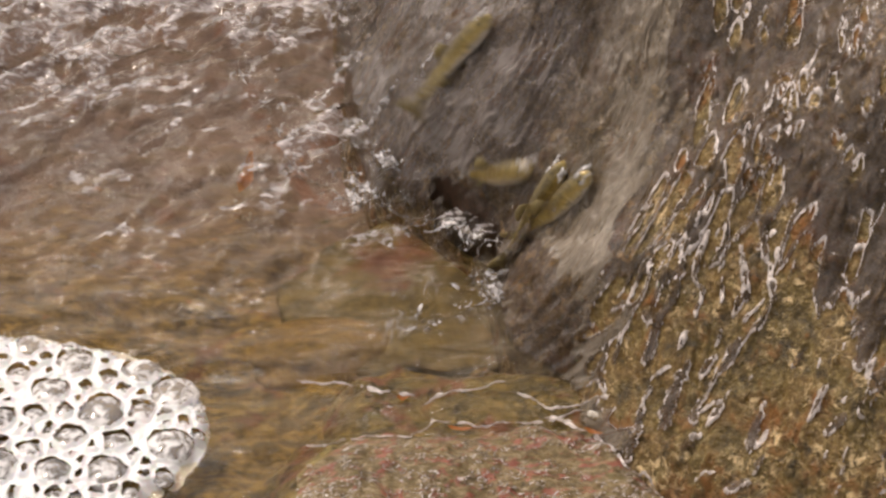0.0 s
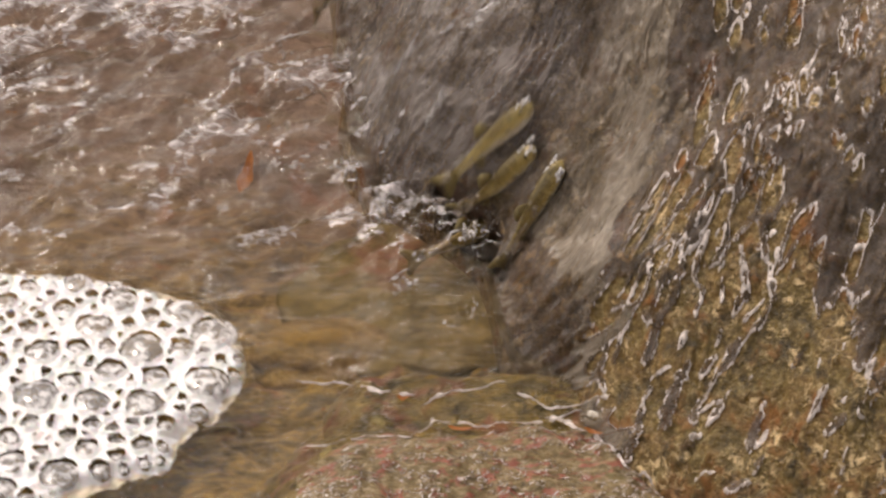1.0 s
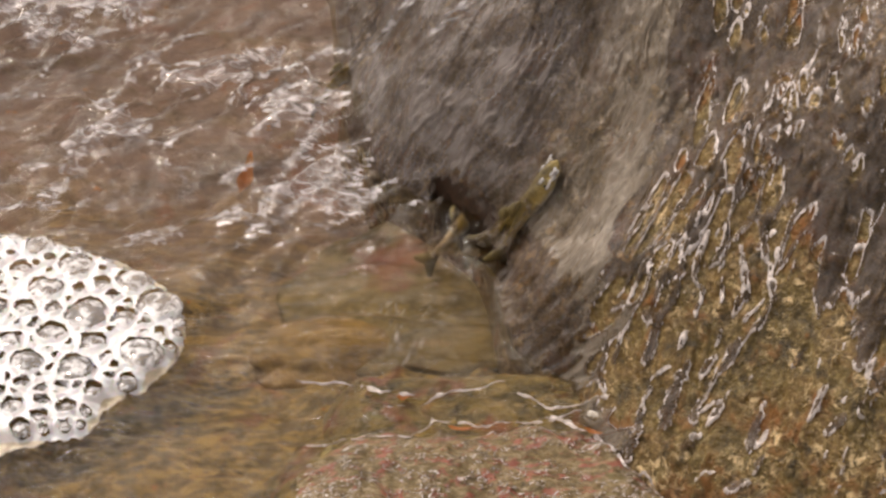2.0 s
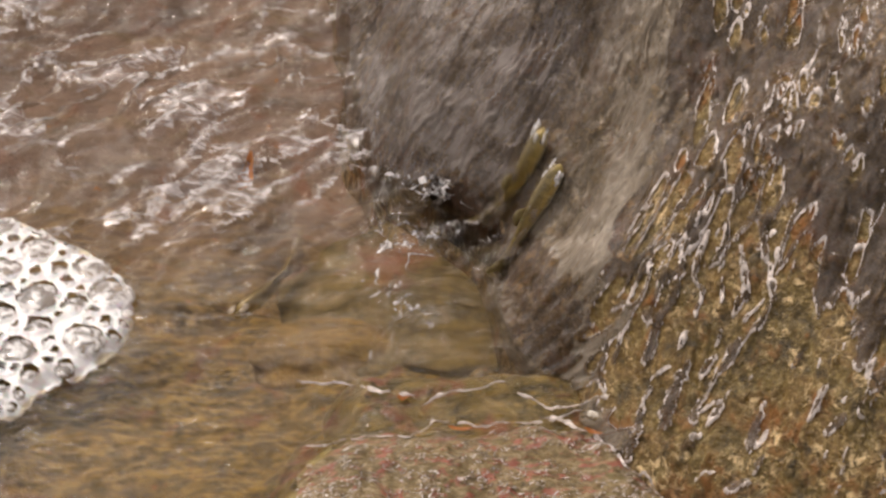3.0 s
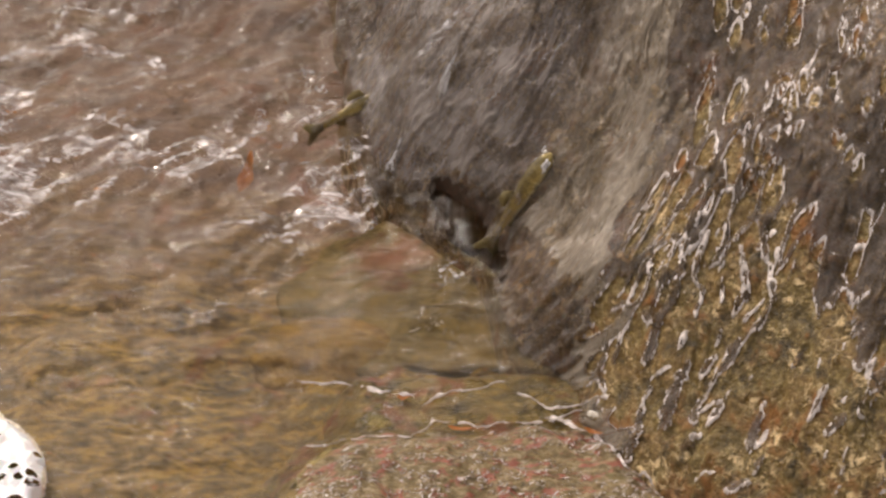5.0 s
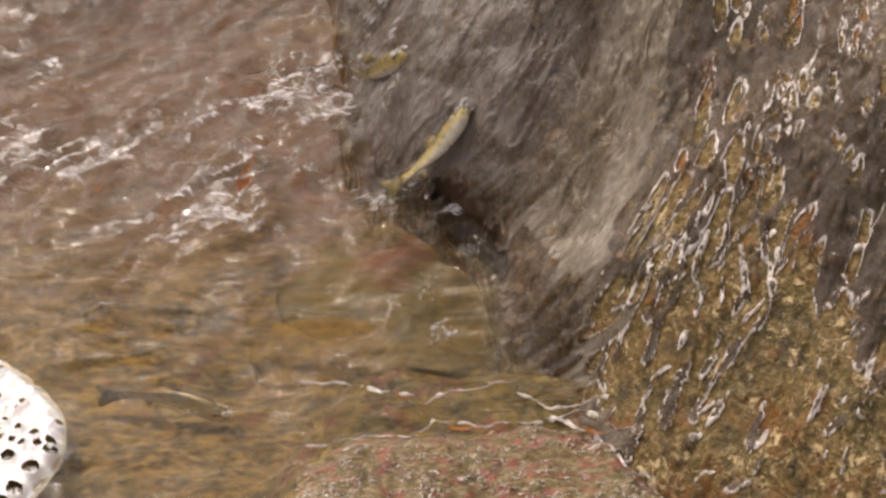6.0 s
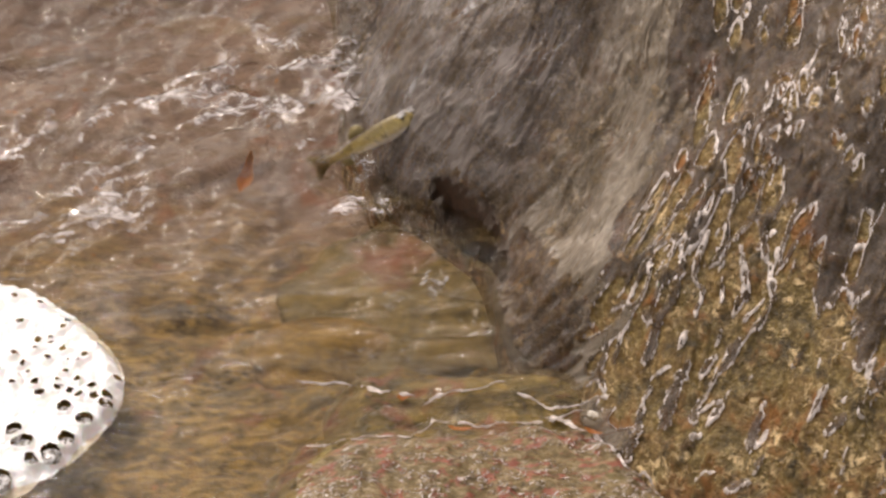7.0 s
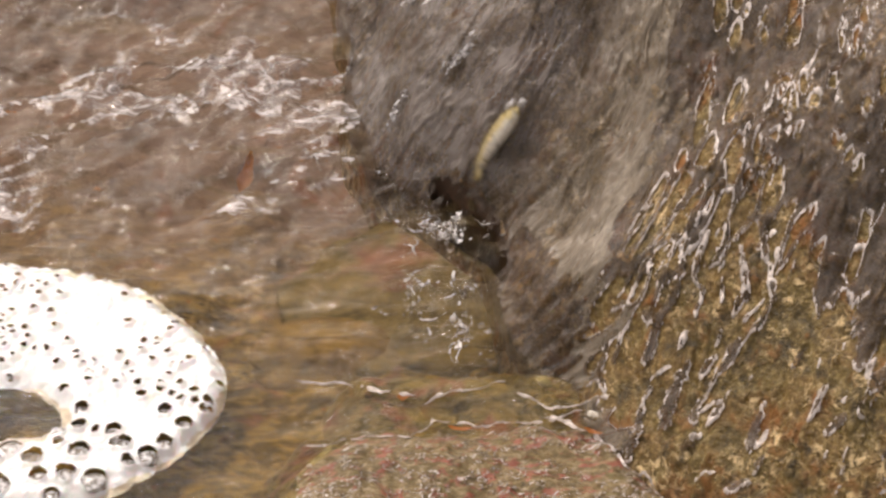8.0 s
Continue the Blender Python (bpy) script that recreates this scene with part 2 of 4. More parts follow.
def make_film():
    n = Nodes("flowing_water_film")
    place = n.co
    n.co = n.t.nodes["Texture Coordinate"].outputs["UV"]
    fine = n.noise(1.0, 4, 0.65, 1.4, co=n.scaled(135, 50, 1))
    broad = n.noise(1.0, 3, 0.6, 1.2, co=n.scaled(34, 14, 1))
    patch = n.noise(15, 5, 0.65, 0.6, co=place)
    both = n.mix(0.35, n.mix(0.4, fine, broad), patch)
    side = n.add("ShaderNodeSeparateXYZ")
    n.link(n.co, side.inputs[0])
    # Grey sky sheen put into the colour: darker left, paler right.
    left_sheet = n.mix(n.grey(patch, 0.4, 0.62), (0.145, 0.114, 0.1), (0.285, 0.25, 0.232))
    right_sheet = n.mix(n.grey(patch, 0.34, 0.68), (0.29, 0.235, 0.18), (0.39, 0.335, 0.27))
    tone = n.mix(n.grey(side.outputs[0], 0.005, 0.065), left_sheet, right_sheet)
    sep = n.add("ShaderNodeSeparateXYZ")
    n.link(n.co, sep.inputs[0])
    thin = n.add("ShaderNodeMath")
    thin.operation = "MULTIPLY"
    n.link(n.grey(both, 0.36, 0.6, 0.16, 0.82), thin.inputs[0])
    n.link(n.grey(sep.outputs[1], -0.11, -0.01, 0.85, 1.0), thin.inputs[1])
    m = n.watery((0.92, 0.86, 0.76), thin.outputs[0], (0.36, 0.32, 0.265), 0.2, n.bump(fine, 0.6, 0.005, n.bump(broad, 0.5, 0.01)), gain=1.5)
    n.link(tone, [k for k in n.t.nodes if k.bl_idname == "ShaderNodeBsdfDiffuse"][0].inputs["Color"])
    return m


def make_rim():
    n = Nodes("aerated_edge_sheen")
    n.co = n.t.nodes["Texture Coordinate"].outputs["UV"]
    # Milky white serves froth and the sky sheen painted on beaded edges.
    fine = n.noise(1.0, 3, 0.6, 0.4, co=n.scaled(140, 34, 1))
    return n.watery((0.9, 0.86, 0.82), n.grey(n.mix(0.5, fine, n.noise(130, 4, 0.7, 0.5, co=n.add("ShaderNodeTexCoord").outputs["Object"])), 0.34, 0.59, 0.11, 0.92), (0.88, 0.8, 0.76), 0.1, n.bump(fine, 0.5, 0.003), gain=2.0)


def make_rivulet():
    n = Nodes("clear_rivulet")
    n.co = n.t.nodes["Texture Coordinate"].outputs["UV"]
    mottle = n.noise(60, 4, 0.65, 0.6, co=n.add("ShaderNodeTexCoord").outputs["Object"])
    fine = n.mix(0.5, n.noise(1.0, 3, 0.6, 0.5, co=n.scaled(190, 50, 1)), mottle)
    return n.watery((0.78, 0.7, 0.6), n.grey(fine, 0.4, 0.64, 0.05, 0.66), (0.2, 0.163, 0.14), 0.15, n.bump(fine, 0.35, 0.003), gain=1.5)


def make_froth():
    n = Nodes("white_froth")
    c = n.mix(n.grey(n.noise(220, 3), 0.35, 0.65), (0.92, 0.91, 0.92), (0.97, 0.96, 0.97))
    return n.surface(c, 0.35, n.bump(n.noise(420, 3), 0.25, 0.002), Subsurface_Weight=0.15)


def make_bubble():
    n = Nodes("bubble_skin")
    # Milky white patches stand for reflections on the bubble skins.
    glint_patch = n.noise(1.7, 3, 0.6, 0.6, co=n.apart())
    return n.watery((0.9, 0.88, 0.86), n.grey(glint_patch, 0.45, 0.6, 0.2, 0.88), (0.93, 0.92, 0.93), 0.03, None, ior=1.4, gain=1.5)


def make_fish():
    n = Nodes("olive_fish_skin")
    sep = n.add("ShaderNodeSeparateXYZ")
    n.link(n.co, sep.inputs[0])
    wavy = n.add("ShaderNodeMath")
    n.link(sep.outputs[2], wavy.inputs[0])
    n.link(n.grey(n.noise(160, 3, 0.6), 0.2, 0.8, -0.003, 0.003), wavy.inputs[1])
    c = n.ramp(n.grey(wavy.outputs[0], -0.0092, 0.0092), [(0.12, (0.78, 0.74, 0.66)), (0.34, (0.62, 0.52, 0.3)), (0.5, (0.5, 0.38, 0.13)), (0.64, (0.38, 0.28, 0.09)), (0.85, (0.17, 0.125, 0.045))])
    c = n.mix(n.grey(n.noise(230, 3, 0.65), 0.55, 0.68, 0.0, 0.7), c, (0.07, 0.052, 0.02))
    return n.surface(c, n.grey(n.noise(300, 2), 0.3, 0.7, 0.1, 0.35), n.bump(n.noise(700, 2), 0.4, 0.001, n.bump(n.noise(140, 2), 0.3, 0.002)), Metallic=0.2, Coat_Weight=0.8)


def make_wash():
    n = Nodes("thin_wash")
    fine = n.noise(1.0, 3, 0.6, 0.8, co=n.scaled(60, 220, 220))
    return n.watery((0.85, 0.8, 0.72), n.grey(fine, 0.42, 0.68, 0.02, 0.6), (0.42, 0.36, 0.3), 0.06, n.bump(fine, 0.8, 0.004), gain=2.2)


def make_drop():
    n = Nodes("broken_water_glint")
    # White share shows broken water and also paints in its glints.
    fine = n.noise(120, 3, 0.6, 0.8, co=n.apart())
    return n.watery((0.9, 0.88, 0.86), n.grey(fine, 0.46, 0.64, 0.04, 0.85), (0.95, 0.93, 0.94), 0.05, n.bump(fine, 0.5, 0.003), gain=1.6)


def make_snout_glint_foam():
    n = Nodes("snout_glint_foam")
    # Whiter still: the colour carries the wet glint at the snout.
    fine = n.noise(300, 3, 0.6, co=n.apart())
    return n.watery((0.95, 0.94, 0.93), n.grey(fine, 0.35, 0.6, 0.3, 0.95), (0.92, 0.9, 0.9), 0.05, n.bump(fine, 0.4, 0.002), gain=2.5)


def make_plain(name, a, b, rough=0.5, **values):
    n = Nodes(name)
    return n.surface(n.mix(n.grey(n.noise(250, 3), 0.35, 0.65), a, b), rough, n.bump(n.noise(500, 2), 0.3, 0.001), **values)


ROCK, BED, SLAB, SHELF = make_rock(), make_bed(), make_slab(), make_shelf()
POOL, CREST, FILM, RIM, RIVULET = make_pool_water(), make_crest(), make_film(), make_rim(), make_rivulet()
FROTH, BUBBLE = make_froth(), make_bubble()
FISH = make_fish()
FIN = make_plain("fish_fin", (0.3, 0.24, 0.1), (0.2, 0.15, 0.06), 0.35)
EYE_DARK = make_plain("fish_eye", (0.01, 0.01, 0.01), (0.02, 0.018, 0.012), 0.1)
LEAF = make_plain("orange_leaf", (0.56, 0.22, 0.055), (0.42, 0.15, 0.04), 0.5)
# Very dark brown stands in for the shade under the overhang.
BROWN = make_plain("hollow_shade_brown", (0.05, 0.033, 0.022), (0.1, 0.052, 0.032), 0.45)
DROP, WASH, SNOUT = make_drop(), make_wash(), make_snout_glint_foam()


# ---- the lie of the rock ----
def waterline(y):
    """Where the rock face meets the pool, as x along y."""
    out = 0
    for d in (-0.02, -0.01, 0, 0.01, 0.02):
        out = out + np.interp(y + d, (-1.4, -0.45, -0.29, -0.175, -0.107, -0.013, 0.048, 0.115, 0.163, 0.30, 0.60, 1.4),
                              (1.0, 0.29, 0.167, 0.09, 0.047, 0.037, -0.006, -0.055, -0.071, -0.082, -0.13, -0.5))
    return out / 5


def rock_height(x, y, fine=True):
    s = (x - waterline(y)) * 0.88 + 0.006 * vnoise(x / 0.05, y / 0.05, 31)
    z = np.where(s < 0, 9.0 * s, 1.35 * s - 0.35 * s * s)
    z = z + np.where(s > 0, 1, 0.3) * 0.011 * fbm(x / 0.075, y / 0.075, 40, 2) * step(-0.02, 0.05, s)
    z = z + 0.02 * np.exp(-((x - 0.042) ** 2 + (y - 0.062) ** 2) / 0.026 ** 2)
    z = z - 0.025 * np.exp(-(((x - 0.028 + 0.5 * (y - 0.015)) / 0.02) ** 2 + ((y - 0.012) / 0.03) ** 2))
    z = z - 0.04 * np.exp(-((x - 0.318 + 0.12 * y + 0.012 * vnoise(y / 0.06, y / 0.06, 33)) / 0.022) ** 2)
    z = z - 0.018 * np.exp(-(((x - 0.085) / 0.028) ** 2 + ((y + 0.155) / 0.03) ** 2))
    if fine:
        z = z + 0.0035 * fbm(x / 0.022, y / 0.03, 50, 2) + 0.0012 * vnoise(x / 0.006, y / 0.007, 60)
        knob = cells(x / 0.0085 + 0.3 * vnoise(x / 0.01, y / 0.01, 62), y / 0.0095, 63)
        z = z + 0.0042 * step(0.05, 0.6, knob[0]) * step(0.35, 0.8, knob[1]) * step(0.12, 0.16, x) * step(0.05, 0.3, 0.35 + fbm(x / 0.05, y / 0.05, 64, 2))
    top = 0.62
    return np.where(z < top * 0.6, z, top * 0.6 + top * 0.4 * np.tanh((z - top * 0.6) / (top * 0.4)))


CLEFT = ((0.000, 0.044, 0.040, -0.015, 0.0185), (0.034, 0.014, 0.064, 0.038, 0.0065), (0.058, -0.004, 0.080, -0.080, 0.019))


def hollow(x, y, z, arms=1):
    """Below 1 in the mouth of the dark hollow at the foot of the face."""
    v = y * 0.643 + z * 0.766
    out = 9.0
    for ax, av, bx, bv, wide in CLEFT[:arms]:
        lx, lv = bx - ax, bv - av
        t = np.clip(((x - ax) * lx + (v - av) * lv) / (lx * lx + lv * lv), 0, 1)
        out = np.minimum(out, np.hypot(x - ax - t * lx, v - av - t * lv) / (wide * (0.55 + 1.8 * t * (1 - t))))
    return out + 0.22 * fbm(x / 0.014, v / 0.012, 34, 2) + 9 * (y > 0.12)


def spaced(a, b, n, inner, outer):
    """Fine steps between a and b, then ever wider ones to the ends of outer."""
    mid = np.linspace(a, b, n)
    lo = a - (a - outer[0]) * np.linspace(0, 1, inner + 1)[1:] ** 3
    hi = b + (outer[1] - b) * np.linspace(0, 1, inner + 1)[1:] ** 3
    return np.concatenate([lo[::-1], mid, hi])


def build_rock_face():
    X, Y = np.meshgrid(spaced(-0.13, 0.36, 500, 24, (-0.6, 2.2)), spaced(-0.44, 0.36, 520, 24, (-2.4, 2.4)))
    Z = rock_height(X, Y)
    rough = fbm(X / 0.35, Y / 0.35, 36, 4)
    Z = Z + 0.13 * rough * step(0.34, 0.7, X) - 1.3 * step(1.1, 2.2, X + 0.25 * rough) - 1.2 * step(1.1, 2.4, np.abs(Y) + 0.3 * rough)
    keep = (X[:-1, :-1] > -0.05) & (hollow(X, Y, Z)[:-1, :-1] < 1.4) | (np.maximum.reduce([Z[:-1, :-1], Z[1:, :-1], Z[:-1, 1:], Z[1:, 1:]]) > -0.12) | (X[:-1, :-1] > 0.6)
    keep &= hollow(X, Y, Z)[:-1, :-1] > 1.2
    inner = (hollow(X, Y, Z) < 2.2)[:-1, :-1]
    # Cave sheet in dark brown, with the hollow's shade in its colour.
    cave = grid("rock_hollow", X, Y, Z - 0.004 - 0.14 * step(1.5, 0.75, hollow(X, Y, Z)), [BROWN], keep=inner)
    tagged(cave, "hollow under the foot of the wet rock face, its shade painted dark brown", "rock", kind="structure")
    rock = grid("rock_face", X, Y, Z, [ROCK], keep=keep)
    tagged(rock, "steep wet ochre rock face with algae and running water", "rock", kind="structure")


# the streams that stand out on the bare part of the face: half width, then places as (x, height along the camera's up
# axis)
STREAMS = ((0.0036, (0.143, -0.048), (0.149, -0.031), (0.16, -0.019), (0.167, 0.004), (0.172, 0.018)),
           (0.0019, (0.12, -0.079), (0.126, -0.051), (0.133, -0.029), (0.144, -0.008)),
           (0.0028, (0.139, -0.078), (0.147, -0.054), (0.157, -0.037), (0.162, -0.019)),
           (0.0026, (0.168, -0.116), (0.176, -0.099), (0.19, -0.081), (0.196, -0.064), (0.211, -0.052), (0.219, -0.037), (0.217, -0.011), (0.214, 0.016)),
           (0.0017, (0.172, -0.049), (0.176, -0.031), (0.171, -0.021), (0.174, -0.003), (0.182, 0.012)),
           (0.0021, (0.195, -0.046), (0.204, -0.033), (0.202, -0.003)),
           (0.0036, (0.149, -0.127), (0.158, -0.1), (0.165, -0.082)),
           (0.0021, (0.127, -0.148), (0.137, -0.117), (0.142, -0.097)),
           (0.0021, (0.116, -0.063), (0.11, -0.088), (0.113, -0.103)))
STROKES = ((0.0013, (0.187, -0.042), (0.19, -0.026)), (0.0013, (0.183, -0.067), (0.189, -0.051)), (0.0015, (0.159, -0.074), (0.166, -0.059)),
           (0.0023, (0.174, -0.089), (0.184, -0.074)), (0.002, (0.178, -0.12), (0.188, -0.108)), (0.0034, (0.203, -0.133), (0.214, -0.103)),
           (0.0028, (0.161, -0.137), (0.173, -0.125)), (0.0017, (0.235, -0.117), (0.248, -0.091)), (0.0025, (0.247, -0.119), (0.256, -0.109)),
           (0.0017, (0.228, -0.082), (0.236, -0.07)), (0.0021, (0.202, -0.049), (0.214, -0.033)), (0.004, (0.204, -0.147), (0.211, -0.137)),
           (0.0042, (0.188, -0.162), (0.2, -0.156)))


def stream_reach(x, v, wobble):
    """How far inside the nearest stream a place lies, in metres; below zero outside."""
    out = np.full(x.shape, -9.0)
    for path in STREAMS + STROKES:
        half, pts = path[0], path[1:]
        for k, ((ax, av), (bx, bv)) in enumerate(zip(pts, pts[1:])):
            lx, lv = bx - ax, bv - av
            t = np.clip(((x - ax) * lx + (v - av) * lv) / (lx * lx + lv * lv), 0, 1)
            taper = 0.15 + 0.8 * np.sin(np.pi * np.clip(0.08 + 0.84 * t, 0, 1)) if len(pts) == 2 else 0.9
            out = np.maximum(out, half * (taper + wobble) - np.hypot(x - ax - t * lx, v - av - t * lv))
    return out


def build_film():
    """The sheet of water that runs down the rock face and tears into a net of rivulets."""
    X, Y = np.meshgrid(np.arange(-0.15, 0.35, 0.0007), np.arange(-0.41, 0.42, 0.001))
    Z0 = rock_height(X, Y)
    v = Y * 0.643 + rock_height(X, Y, False) * 0.766
    lean = (0.33 * v - 0.35 * v * v) * (1 + 1.6 * step(0.26, 0.04, X))
    across = X - lean + 0.004 * fbm(X / 0.035, v / 0.05, 70, 2) + 0.0008 * vnoise(X / 0.006, v / 0.009, 71)
    # the net: long cells, wider towards the top
    u1, u2 = across / 0.0145 + 0.5 * vnoise(across / 0.03, v / 0.05, 78), v / 0.042 + 0.5 * vnoise(across / 0.014, v / 0.04, 79)
    edge = cells(u1, u2, 80)[0]
    small = cells(across / 0.0085 + 0.4 * vnoise(across / 0.02, v / 0.04, 81), v / 0.03, 88)[0]
    edge = np.minimum(edge, small * 0.9 + 0.5 * step(-0.5, 0.1, vnoise(across / 0.05, v / 0.06, 82)))
    edge = edge + 0.07 * vnoise(across / 0.005, v / 0.012, 85)
    limit = np.interp(v, (-0.19, -0.13, -0.1, -0.07, 0.0, 0.06, 0.19), (0.155, 0.142, 0.136, 0.13, 0.13, 0.162, 0.188))
    right = X - limit + 0.014 * fbm(across / 0.018, v / 0.05, 90, 2)
    net = np.interp(v, (-0.19, -0.06, -0.01, 0.03, 0.08, 0.19), (-0.9, -0.62, 0.0, 0.27, 0.33, 0.3))
    wander = X + 0.014 * fbm(across / 0.02, v / 0.06, 93, 2)
    band = 0.9 * step(0.236, 0.262, wander + 0.1 * v) * step(0.1, 0.0, v) * step(-0.2, 0.3, 0.3 + fbm(across / 0.009, v / 0.05, 97, 2))
    thr = net + band + 0.5 * step(0.03, -0.01, right) + 1.3 * step(-0.005, -0.05, right) + 0.13 * fbm(across / 0.02, v / 0.06, 96, 2)
    f = thr - edge
    # as a distance from the edge of the water, in metres
    gx = np.gradient(f, axis=1) / np.gradient(X, axis=1)
    gv = np.gradient(f, axis=0) / np.maximum(np.gradient(v, axis=0), 0.0003)
    m = np.clip(f / np.maximum(np.hypot(gx, gv), 12.0), -0.02, 0.02)
    m = np.where(right < -0.012, np.maximum(m, f * 0.02), m)
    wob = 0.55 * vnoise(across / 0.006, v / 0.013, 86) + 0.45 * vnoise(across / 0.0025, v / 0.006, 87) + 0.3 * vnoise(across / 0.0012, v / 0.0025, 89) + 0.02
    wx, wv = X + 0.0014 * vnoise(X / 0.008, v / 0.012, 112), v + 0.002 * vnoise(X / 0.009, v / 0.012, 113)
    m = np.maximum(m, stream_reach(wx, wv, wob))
    stroke = vnoise(across / 0.0022, v / 0.011, 110) - 0.84 + 0.25 * vnoise(across / 0.02, v / 0.05, 111)
    m = np.where(right > 0.012, np.maximum(m, np.minimum(0.006 * stroke, 0.0012)), m)
    # pull the outline of the sheet onto its true edge
    hx = np.gradient(m, axis=1) / np.gradient(X, axis=1)
    hy = np.gradient(m, axis=0) / np.gradient(Y, axis=0)
    h2 = np.maximum(hx * hx + hy * hy, 0.04)
    near = np.abs(m) < 0.0007
    Xs, Ys = np.where(near, X - np.clip(m * hx / h2, -0.0004, 0.0004), X), np.where(near, Y - np.clip(m * hy / h2, -0.0005, 0.0005), Y)
    left_sheet = step(0.004, -0.03, right)
    bead = np.exp(-((m - 0.0011) / 0.0009) ** 2) * (1 - left_sheet)
    thick = 0.0003 + 0.0009 * step(0, 0.0012, m) + 0.0015 * bead
    thick = thick + (0.0007 + 0.0009 * left_sheet) * vnoise(across / 0.0045, v / 0.022, 99) * step(0.001, 0.005, m)
    thick = thick + 0.0024 * left_sheet * (0.5 + 0.5 * fbm(across / 0.011, v / 0.035, 101, 3)) + 0.002 * left_sheet * fbm(across / 0.0042, v / 0.012, 107, 3)
    Z = Z0 + np.maximum(thick, 0.0003) * 1.3 + 0.0005
    mc = 0.25 * (m[:-1, :-1] + m[1:, :-1] + m[:-1, 1:] + m[1:, 1:])
    den = hollow(X, Y, Z0) + 0.5 * vnoise(across / 0.004, v / 0.012, 104) + 0.4 * vnoise(across / 0.0015, v / 0.004, 109) < 0.8
    # Darker-tinted water rings the hollow and the seam below it.
    veil = hollow(X, Y, Z0, 3) + 0.55 * vnoise(across / 0.0035, v / 0.014, 105) + 0.3 * vnoise(across / 0.0015, v / 0.006, 106) < 1.45
    rim = 0.0010 + 0.0008 * vnoise(across / 0.012, v / 0.02, 103) + 0.0008 * vnoise(across / 0.003, v / 0.005, 108)
    full = (right < -0.008)[:-1, :-1] & (mc > 0.004)
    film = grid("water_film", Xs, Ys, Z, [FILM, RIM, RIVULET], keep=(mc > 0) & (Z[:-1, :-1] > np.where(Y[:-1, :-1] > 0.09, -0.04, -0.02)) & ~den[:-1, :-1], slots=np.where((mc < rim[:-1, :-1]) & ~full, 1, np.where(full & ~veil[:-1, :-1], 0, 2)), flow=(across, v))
    tagged(film, "thin grey sheet of water running down rock, torn into a net", "water", kind="stuff")


def slab_height(x, y):
    r = (np.abs((x - 0.025) / 0.172) ** 3 + np.abs((y + 0.35) / 0.188) ** 3) ** (1 / 3)
    a = np.arctan2(y + 0.35, x - 0.025)
    r = r + 0.07 * vnoise(2.2 * np.cos(a) + 5, 2.2 * np.sin(a) + 3, 120) + 0.03 * vnoise(x / 0.02, y / 0.02, 121)
    shelf = -0.004 - 0.06 * step(1.1, 1.5, r) + 0.004 * fbm(x / 0.04, y / 0.025, 124, 2)
    return np.maximum(0.0095 - 0.075 * step(0.66, 1.32, r) + 0.003 * fbm(x / 0.03, y / 0.02, 122, 3) - 0.015 * (x - 0.035), shelf - 0.12 * step(-0.05, -0.15, x))


def build_slab():
    X, Y = np.meshgrid(np.linspace(-0.22, 0.26, 400), np.linspace(-0.58, -0.11, 420))
    Z = slab_height(X, Y) + 0.0011 * fbm(X / 0.009, Y / 0.008, 126, 2)
    keep = Z[:-1, :-1] > -0.055
    under = (Z + 0.003 * fbm(X / 0.02, Y / 0.014, 127, 2) < 0.0005)[:-1, :-1]
    slab = grid("flat_rock", X, Y, Z, [SLAB, SHELF], keep=keep, slots=np.where(under, 1, 0))
    tagged(slab, "flat brown rock flecked with red, awash at the waterline", "rock")
    X, Y = np.meshgrid(np.arange(-0.18, 0.21, 0.0009), np.arange(-0.40, -0.13, 0.0006))
    Z0 = slab_height(X, Y) + 0.0011 * fbm(X / 0.009, Y / 0.008, 126, 2)
    wx, wy = X + 0.008 * fbm(X / 0.02, Y / 0.01, 130, 2), Y - 0.12 * X + 0.006 * fbm(X / 0.02, Y / 0.016, 129, 3)
    edge = cells(wx / 0.014, wy / 0.0046, 131)[0]
    patchy = fbm(X / 0.05, Y / 0.02, 133, 3)
    f = 0.34 + 0.25 * patchy + 0.5 * step(0.009, 0.002, Z0) * step(0.05, -0.1, X) - edge
    gx, gy = np.gradient(f, axis=1) / 0.0009, np.gradient(f, axis=0) / 0.0006
    m = np.clip(f / np.maximum(np.hypot(gx, gy), 30.0), -0.01, 0.01)
    width = 0.0012 + 0.0006 * vnoise(X / 0.008, Y / 0.005, 135) + 0.0006 * patchy
    whole = vnoise(X / 0.012, Y / 0.007, 136) + 0.5 * vnoise(X / 0.004, Y / 0.003, 137) > -0.15
    Z = Z0 + 0.0006 + 0.0009 * np.exp(-((m - 0.0006) / 0.0006) ** 2)
    film = grid("slab_film", X, Y, Z, [FILM, RIM, RIVULET], keep=((m > 0) & (m < width) & whole & (Z > -0.001))[:-1, :-1], slots=np.where(m < 0.0008, 1, 2)[:-1, :-1], flow=(wy, wx))
    tagged(film, "thin film of water streaking over a flat rock", "water", kind="stuff")


